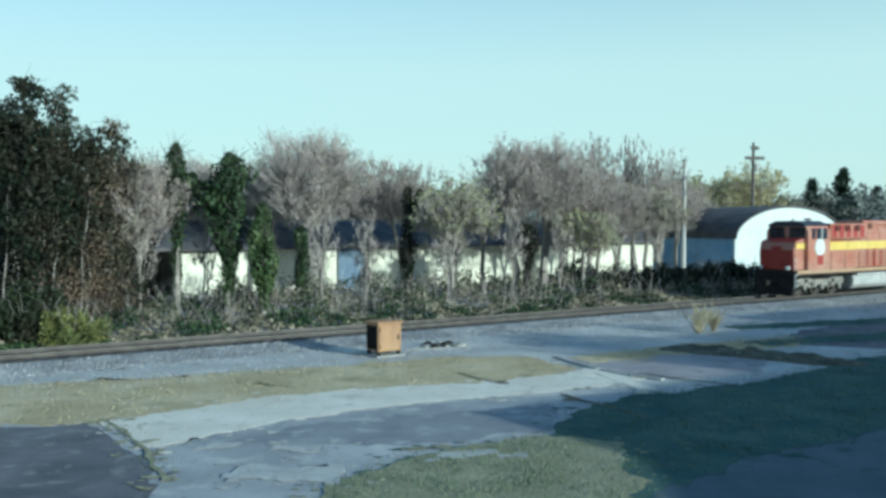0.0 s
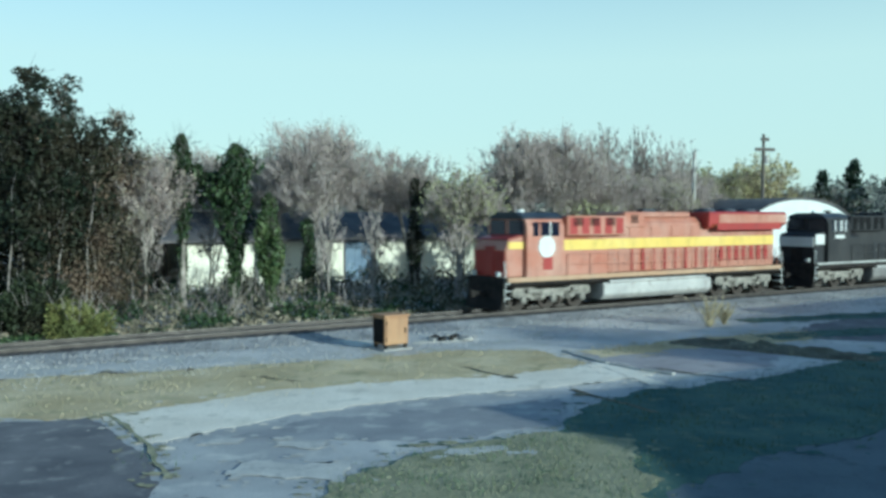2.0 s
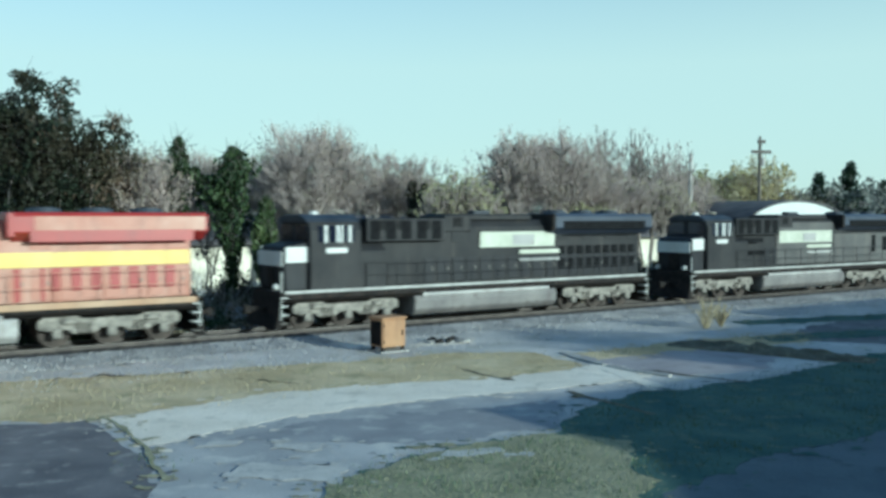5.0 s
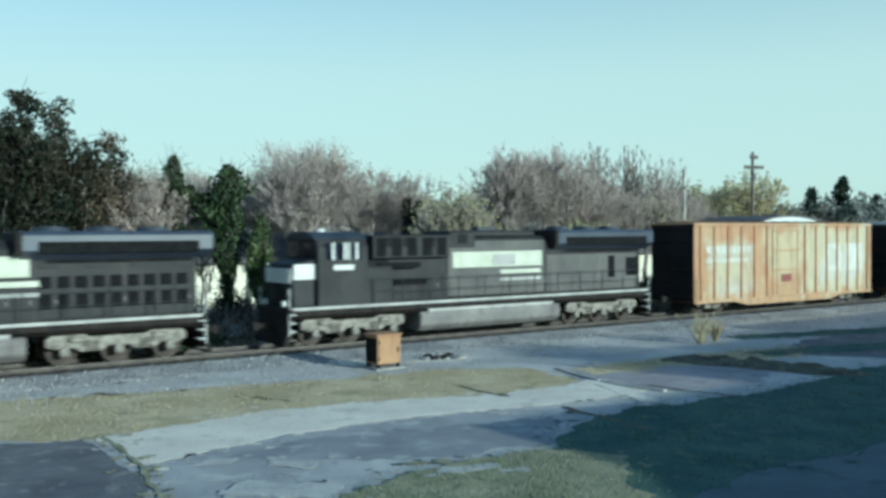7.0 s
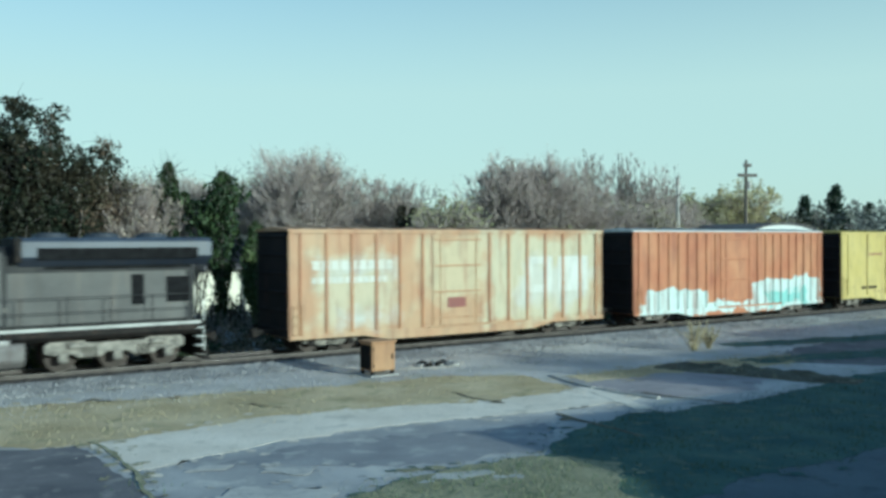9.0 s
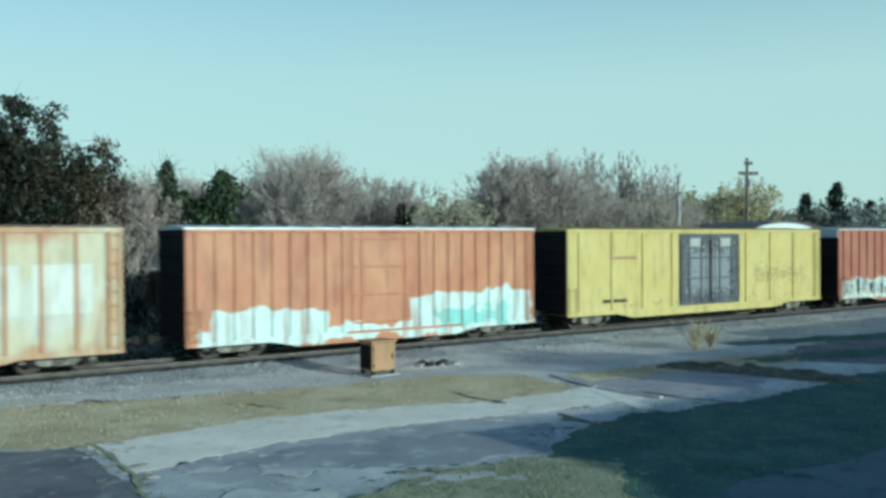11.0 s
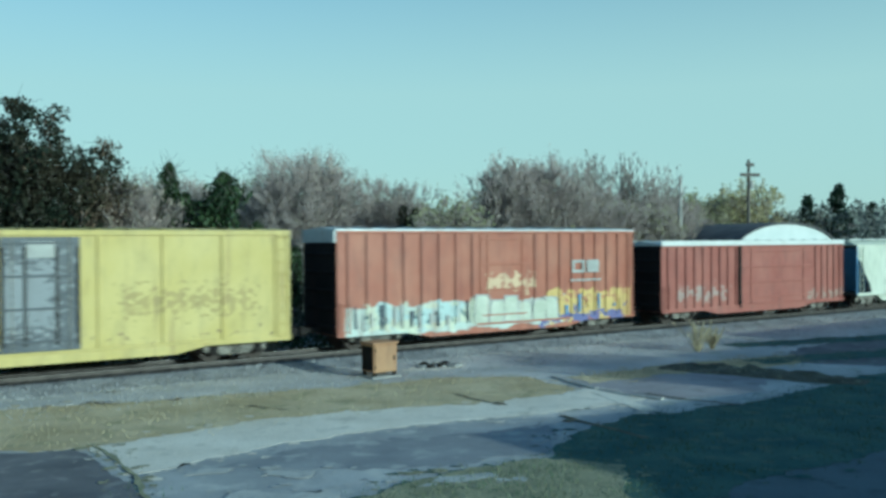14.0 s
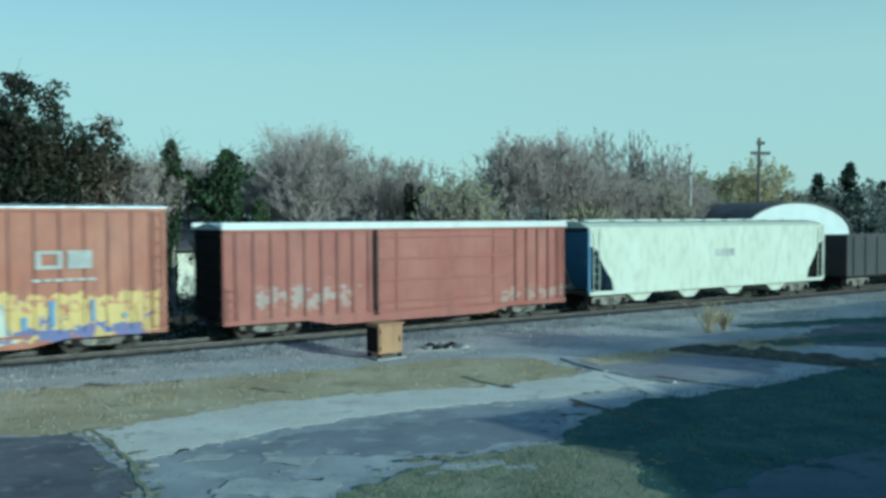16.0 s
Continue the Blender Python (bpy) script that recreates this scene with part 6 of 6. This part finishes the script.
def build_place():
    long_shed()
    arched_hall()
    brick_building()
    utility_pole("grey wooden utility pole with two crossarms", 34.0, 100.0, 13.7, ((12.0, 1.15), (13.1, 0.45)), 0.22)
    utility_pole("plain grey wooden pole with no arms", 22.5, 85.0, 10.8, (), 0.23, "pale_pole")
    # ivy covered trees and evergreens beside the track
    vine_tree("tall dark tree smothered in vines with a ragged top", -18.6, 42.5, [(-2.0, 0.2, 10.9, 0.8), (-0.6, 0.0, 11.7, 0.85), (0.8, 0.1, 11.3, 0.85), (0.3, -0.3, 9.4, 1.25), (-1.2, -0.2, 9.8, 1.2), (1.9, 0.2, 8.9, 1.1)], 31, 46000, dead=0.14)
    vine_tree("dark vine-grown tree with brown dead leaves", -16.3, 43.5, [(0.7, 0.0, 9.9, 0.85), (-0.7, 0.3, 9.5, 1.05), (0.3, -0.2, 8.3, 1.1), (-0.4, -0.3, 6.4, 1.0)], 32, 19000, dead=0.6)
    vine_tree("tall dark tree smothered in vines with a ragged top", -22.4, 43.0, [(-0.8, 0.2, 10.9, 0.8), (0.9, 0.0, 10.9, 0.8), (1.7, 0.1, 10.0, 1.0)], 33, 22000, dead=0.1)
    ivy_tree("slim trunk wrapped in green ivy", -13.5, 46.0, 9.2, 0.48, 34, "ivy", 2800, [((0, 0, 6.0), (0.9, 0, 7.4), 0.4)])
    ivy_tree("trunk with a thick head of green ivy", -10.9, 46.0, 8.7, 0.8, 35, "ivy", 5200, [((0, 0, 5.0), (-1.7, 0, 6.9), 0.62), ((0, 0, 6.0), (0.3, 0.3, 8.3), 0.7)])
    ivy_tree("short stump wrapped in bright green ivy", -9.0, 45.6, 6.1, 0.62, 36, "bright_ivy", 4600)
    ivy_tree("leaning ivy-grown trunk among bare trees", -2.3, 58.0, 7.4, 0.55, 37, "dark_ivy", 2200, [((0, 0, 4.5), (0.9, 0, 7.0), 0.5)])
    ivy_tree("ivy-grown trunk among bare trees", -8.2, 52.5, 4.8, 0.5, 38, "ivy", 1800)
    ivy_tree("dark ivy-choked trunk in front of the shed", -15.6, 47.5, 5.6, 0.75, 39, "dark_ivy", 3000)
    ivy_tree("dark ivy-grown trunk among bare trees", 5.6, 60.0, 5.0, 0.6, 40, "dark_ivy", 1800)
    # bare trees in bud
    bare_tree("bare_tree", "rounded bare tree with brownish buds", -8.7, 60.0, 10.2, 4.3, 0.3, 41, 6800, twigs=9000)
    bare_tree("bare_tree", "small rounded bare tree with brownish buds", -2.9, 62.0, 8.7, 2.7, 0.22, 42, 3800, twigs=4800)
    bare_tree("bare_tree", "broad bare tree with pinkish-brown twigs", 7.2, 63.0, 9.9, 4.0, 0.32, 43, 5200, twigs=8200)
    bare_tree("bare_tree", "bare tree with pinkish-brown twigs", 4.4, 61.0, 10.1, 2.4, 0.24, 44, 2600, twigs=4600)
    bare_tree("bare_tree", "slender bare tree with thin upright twigs", 12.7, 75.0, 11.6, 1.8, 0.2, 45, 400, twigs=1300)
    bare_tree("bare_tree", "slender bare tree with thin upright twigs", 15.9, 76.0, 11.4, 1.8, 0.2, 46, 400, twigs=1300)
    bare_tree("bare_tree", "slender bare tree with thin upright twigs", 21.6, 89.0, 11.0, 2.2, 0.22, 47, 900, twigs=1900)
    bare_tree("bare_tree", "low bare tree with brown twigs", 12.0, 70.0, 7.6, 2.6, 0.2, 48, 3200, "young", 0.16, 3600)
    bare_tree("bare_tree", "low bare tree with brown twigs", 17.0, 72.0, 7.2, 2.4, 0.2, 49, 2800, "young", 0.16, 3200)
    bare_tree("budding_tree", "small tree with yellowish young leaves", 0.5, 56.5, 7.2, 2.5, 0.18, 50, 5200, "young", 0.2)
    bare_tree("budding_tree", "small tree with yellowish young leaves", 9.6, 62.0, 5.4, 2.3, 0.16, 51, 4600, "young", 0.2)
    bare_tree("budding_tree", "distant tree with pale yellow-green leaves", 37.8, 116.0, 11.0, 5.2, 0.35, 52, 22000, "olive", 0.3, low=0.2)
    bare_tree("budding_tree", "distant tree with pale yellow-green leaves", 31.8, 114.0, 9.8, 4.6, 0.3, 53, 12000, "young", 0.3, low=0.2)
    bare_tree("bare_tree", "hazy bare tree behind the ivy", -25.0, 76.0, 10.0, 4.2, 0.3, 54, 5200)
    bare_tree("bare_tree", "hazy bare tree behind the ivy", -17.5, 66.0, 9.0, 3.6, 0.3, 55, 5200)
    bare_tree("bare_tree", "leafless tree with dry brown leaves", -15.2, 45.0, 7.6, 2.2, 0.22, 56, 5200)
    bare_tree("budding_tree", "bare tree greening at the twigs", -12.5, 66.0, 9.0, 3.0, 0.28, 57, 4600, "young", 0.18)
    for i, (x, y, h, s, k) in enumerate(((-21.0, 80.0, 9.0, 4.4, "bud"), (-13.5, 84.0, 8.6, 4.2, "young"), (-6.5, 82.0, 8.2, 4.2, "bud"), (0.5, 84.0, 7.6, 4.0, "young"), (6.0, 86.0, 8.8, 4.2, "bud"),
                                          (13.5, 90.0, 9.2, 4.4, "young"), (20.5, 98.0, 9.4, 4.4, "bud"), (27.0, 110.0, 9.4, 4.6, "bud"), (44.0, 118.0, 7.6, 4.6, "young"), (50.5, 122.0, 7.6, 4.4, "bud"))):
        bare_tree("background_tree", "hazy tree standing behind the shed", x, y, h, s, 0.24, 160 + i, 3800, k, 0.3, 4200)
    for i, (x, y, h, w) in enumerate(((3.0, 68.0, 6.8, 2.2), (10.6, 66.0, 7.4, 2.4), (13.6, 70.0, 7.6, 2.6), (16.6, 74.0, 7.6, 2.6), (19.9, 90.0, 8.8, 2.6), (23.6, 92.0, 8.4, 2.8), (26.0, 98.0, 8.6, 2.8))):
        bare_tree("bare_tree", "grey leafless tree in the row behind the brush", x, y, h, w, 0.2, 360 + i, 1500, "bud" if i % 3 else "young", 0.16, 4200)
    for i, (px, h) in enumerate(((12.4, 11.8), (13.9, 10.8), (15.9, 12.0), (17.6, 11.0), (19.3, 10.6), (11.0, 10.6))):
        bare_tree("slender_tree", "slender bare tree with upright twigs", px, 74.0 + i % 3, h, 1.1, 0.11, 260 + i, 260, "bud", 0.14, 900, 0.3)
    for i, (x, y, h) in enumerate(((-16.4, 44.0, 6.4), (-14.9, 44.5, 5.6), (-12.4, 47.5, 5.0), (-6.6, 49.5, 5.4), (-4.4, 52.0, 5.0), (0.3, 55.0, 5.0), (4.4, 57.0, 5.6), (7.7, 60.0, 5.2), (16.6, 71.0, 6.0))):
        bare_tree("sapling", "thin bare sapling in the brush", x, y, h, 0.9, 0.09, 60 + i, 420, "bud", 0.12, 420, 0.2)
    conifer("dark distant conifer with drooping branches", 51.0, 116.0, 12.0, 4.2, 71)
    conifer("dark distant conifer with drooping branches", 47.4, 117.0, 10.6, 3.6, 72)
    conifer("dark distant conifer with drooping branches", 71.5, 150.0, 11.0, 3.4, 73)
    conifer("small dark distant conifer", 46.0, 124.0, 8.4, 3.4, 74)
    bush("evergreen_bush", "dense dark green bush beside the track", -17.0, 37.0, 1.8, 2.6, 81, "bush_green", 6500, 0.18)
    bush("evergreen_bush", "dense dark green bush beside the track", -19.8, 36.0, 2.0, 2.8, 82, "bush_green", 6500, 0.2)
    bush("bush", "yellow-green leafy bush beside the track", -15.0, 36.6, 1.55, 1.8, 83, "bush_olive", 5200, 0.14)
    bush("evergreen_bush", "low dark bush against the shed", -12.0, 52.0, 1.6, 1.9, 84, "dark_ivy", 2600)
    bush("evergreen_bush", "low dark bush against the shed", 10.5, 71.0, 2.4, 2.2, 85, "dark_ivy", 2600, 0.2)
    for i, (x, y) in enumerate(((11.6, 62.6), (13.6, 64.0), (15.8, 65.4), (18.0, 67.0), (20.3, 68.6), (22.6, 70.4), (25.0, 72.0))):
        bush("evergreen_bush", "dark green bush of the hedge in front of the hall", x, y, 1.5, 1.7 + 0.2 * (i % 3), 286 + i, "bush_green", 3600, 0.2)
    # unseen trees added behind the brick building to shade the yard
    t = at(40, -15)
    bare_tree("budding_tree", "unseen tree added behind the brick building", t.x, t.y, 10.6, 3.4, 0.25, 91, 4200, "young", 0.3)
    t = at(52, -15)
    bare_tree("budding_tree", "unseen tree added behind the brick building", t.x, t.y, 10.2, 3.8, 0.25, 92, 4200, "young", 0.3)
    build_brush()
    build_far_woods()
    equipment_box()
    rubble()
    dry_weed(11.4, 40.4, 1.25, 95)
    dry_weed(12.3, 41.2, 0.9, 96)


build_place()
build_track()

# ---- movement ----
SPEED, GAIN = 11.44, 0.0495
# the small surges of the train, in metres ahead of its steady run
SURGE = [(0, 0), (1, 0), (1.5, -0.25), (2, -0.02), (2.5, -0.14), (3, 0.2), (3.5, -0.05), (5, 0), (7, -0.03), (7.5, 0.1), (8, 0), (8.5, 0.2), (9, 0.15),
         (9.5, -0.3), (10, 0.05), (12.5, 0), (13, 0.12), (13.5, -0.05), (14, -0.09), (14.5, 0.1), (15, -0.16), (15.5, 0.05), (16, -0.1)]


def gone(t):
    """How far the train has run, in metres."""
    return SPEED * t + 0.5 * GAIN * t * t + float(np.interp(t, [s for s, _ in SURGE], [d for _, d in SURGE]))


def motions():
    for vehicle, u0 in TRAIN:
        walk(vehicle, [(k, Matrix.Translation(at(LINE0 + u0 - gone(k), MID, RAIL)) @ pose(0, 0, 0, 0, 0, TH)) for k in np.arange(0, 16.01, 0.5).tolist()])
    starts = dict(TRAIN)
    for wheel, r, place, vehicle in ROLLING:
        u0 = starts[vehicle]
        # it turns while it is near enough to be seen
        t0 = max(0.0, (u0 - 62) / 12.2)
        t1 = min(SECONDS, (u0 + 45) / 11.2)
        a, b = math.ceil(t0 * FPS), math.floor(t1 * FPS)
        ks = [0] if a > 0 else []
        ks += list(range(a, b + 1, 1 if r < 0.5 else 2))
        if ks[-1] < SECONDS * FPS:
            ks.append(int(SECONDS * FPS))
        rows = []
        for k in ks:
            t = min(max(k / FPS, a / FPS), ks[-2] / FPS if ks[-1] - ks[-2] > 2 else SECONDS)
            rows.append((k / FPS, pose(*place, 0, -math.degrees(gone(t) / r) % 360, 0)))
        walk(wheel, rows)


motions()
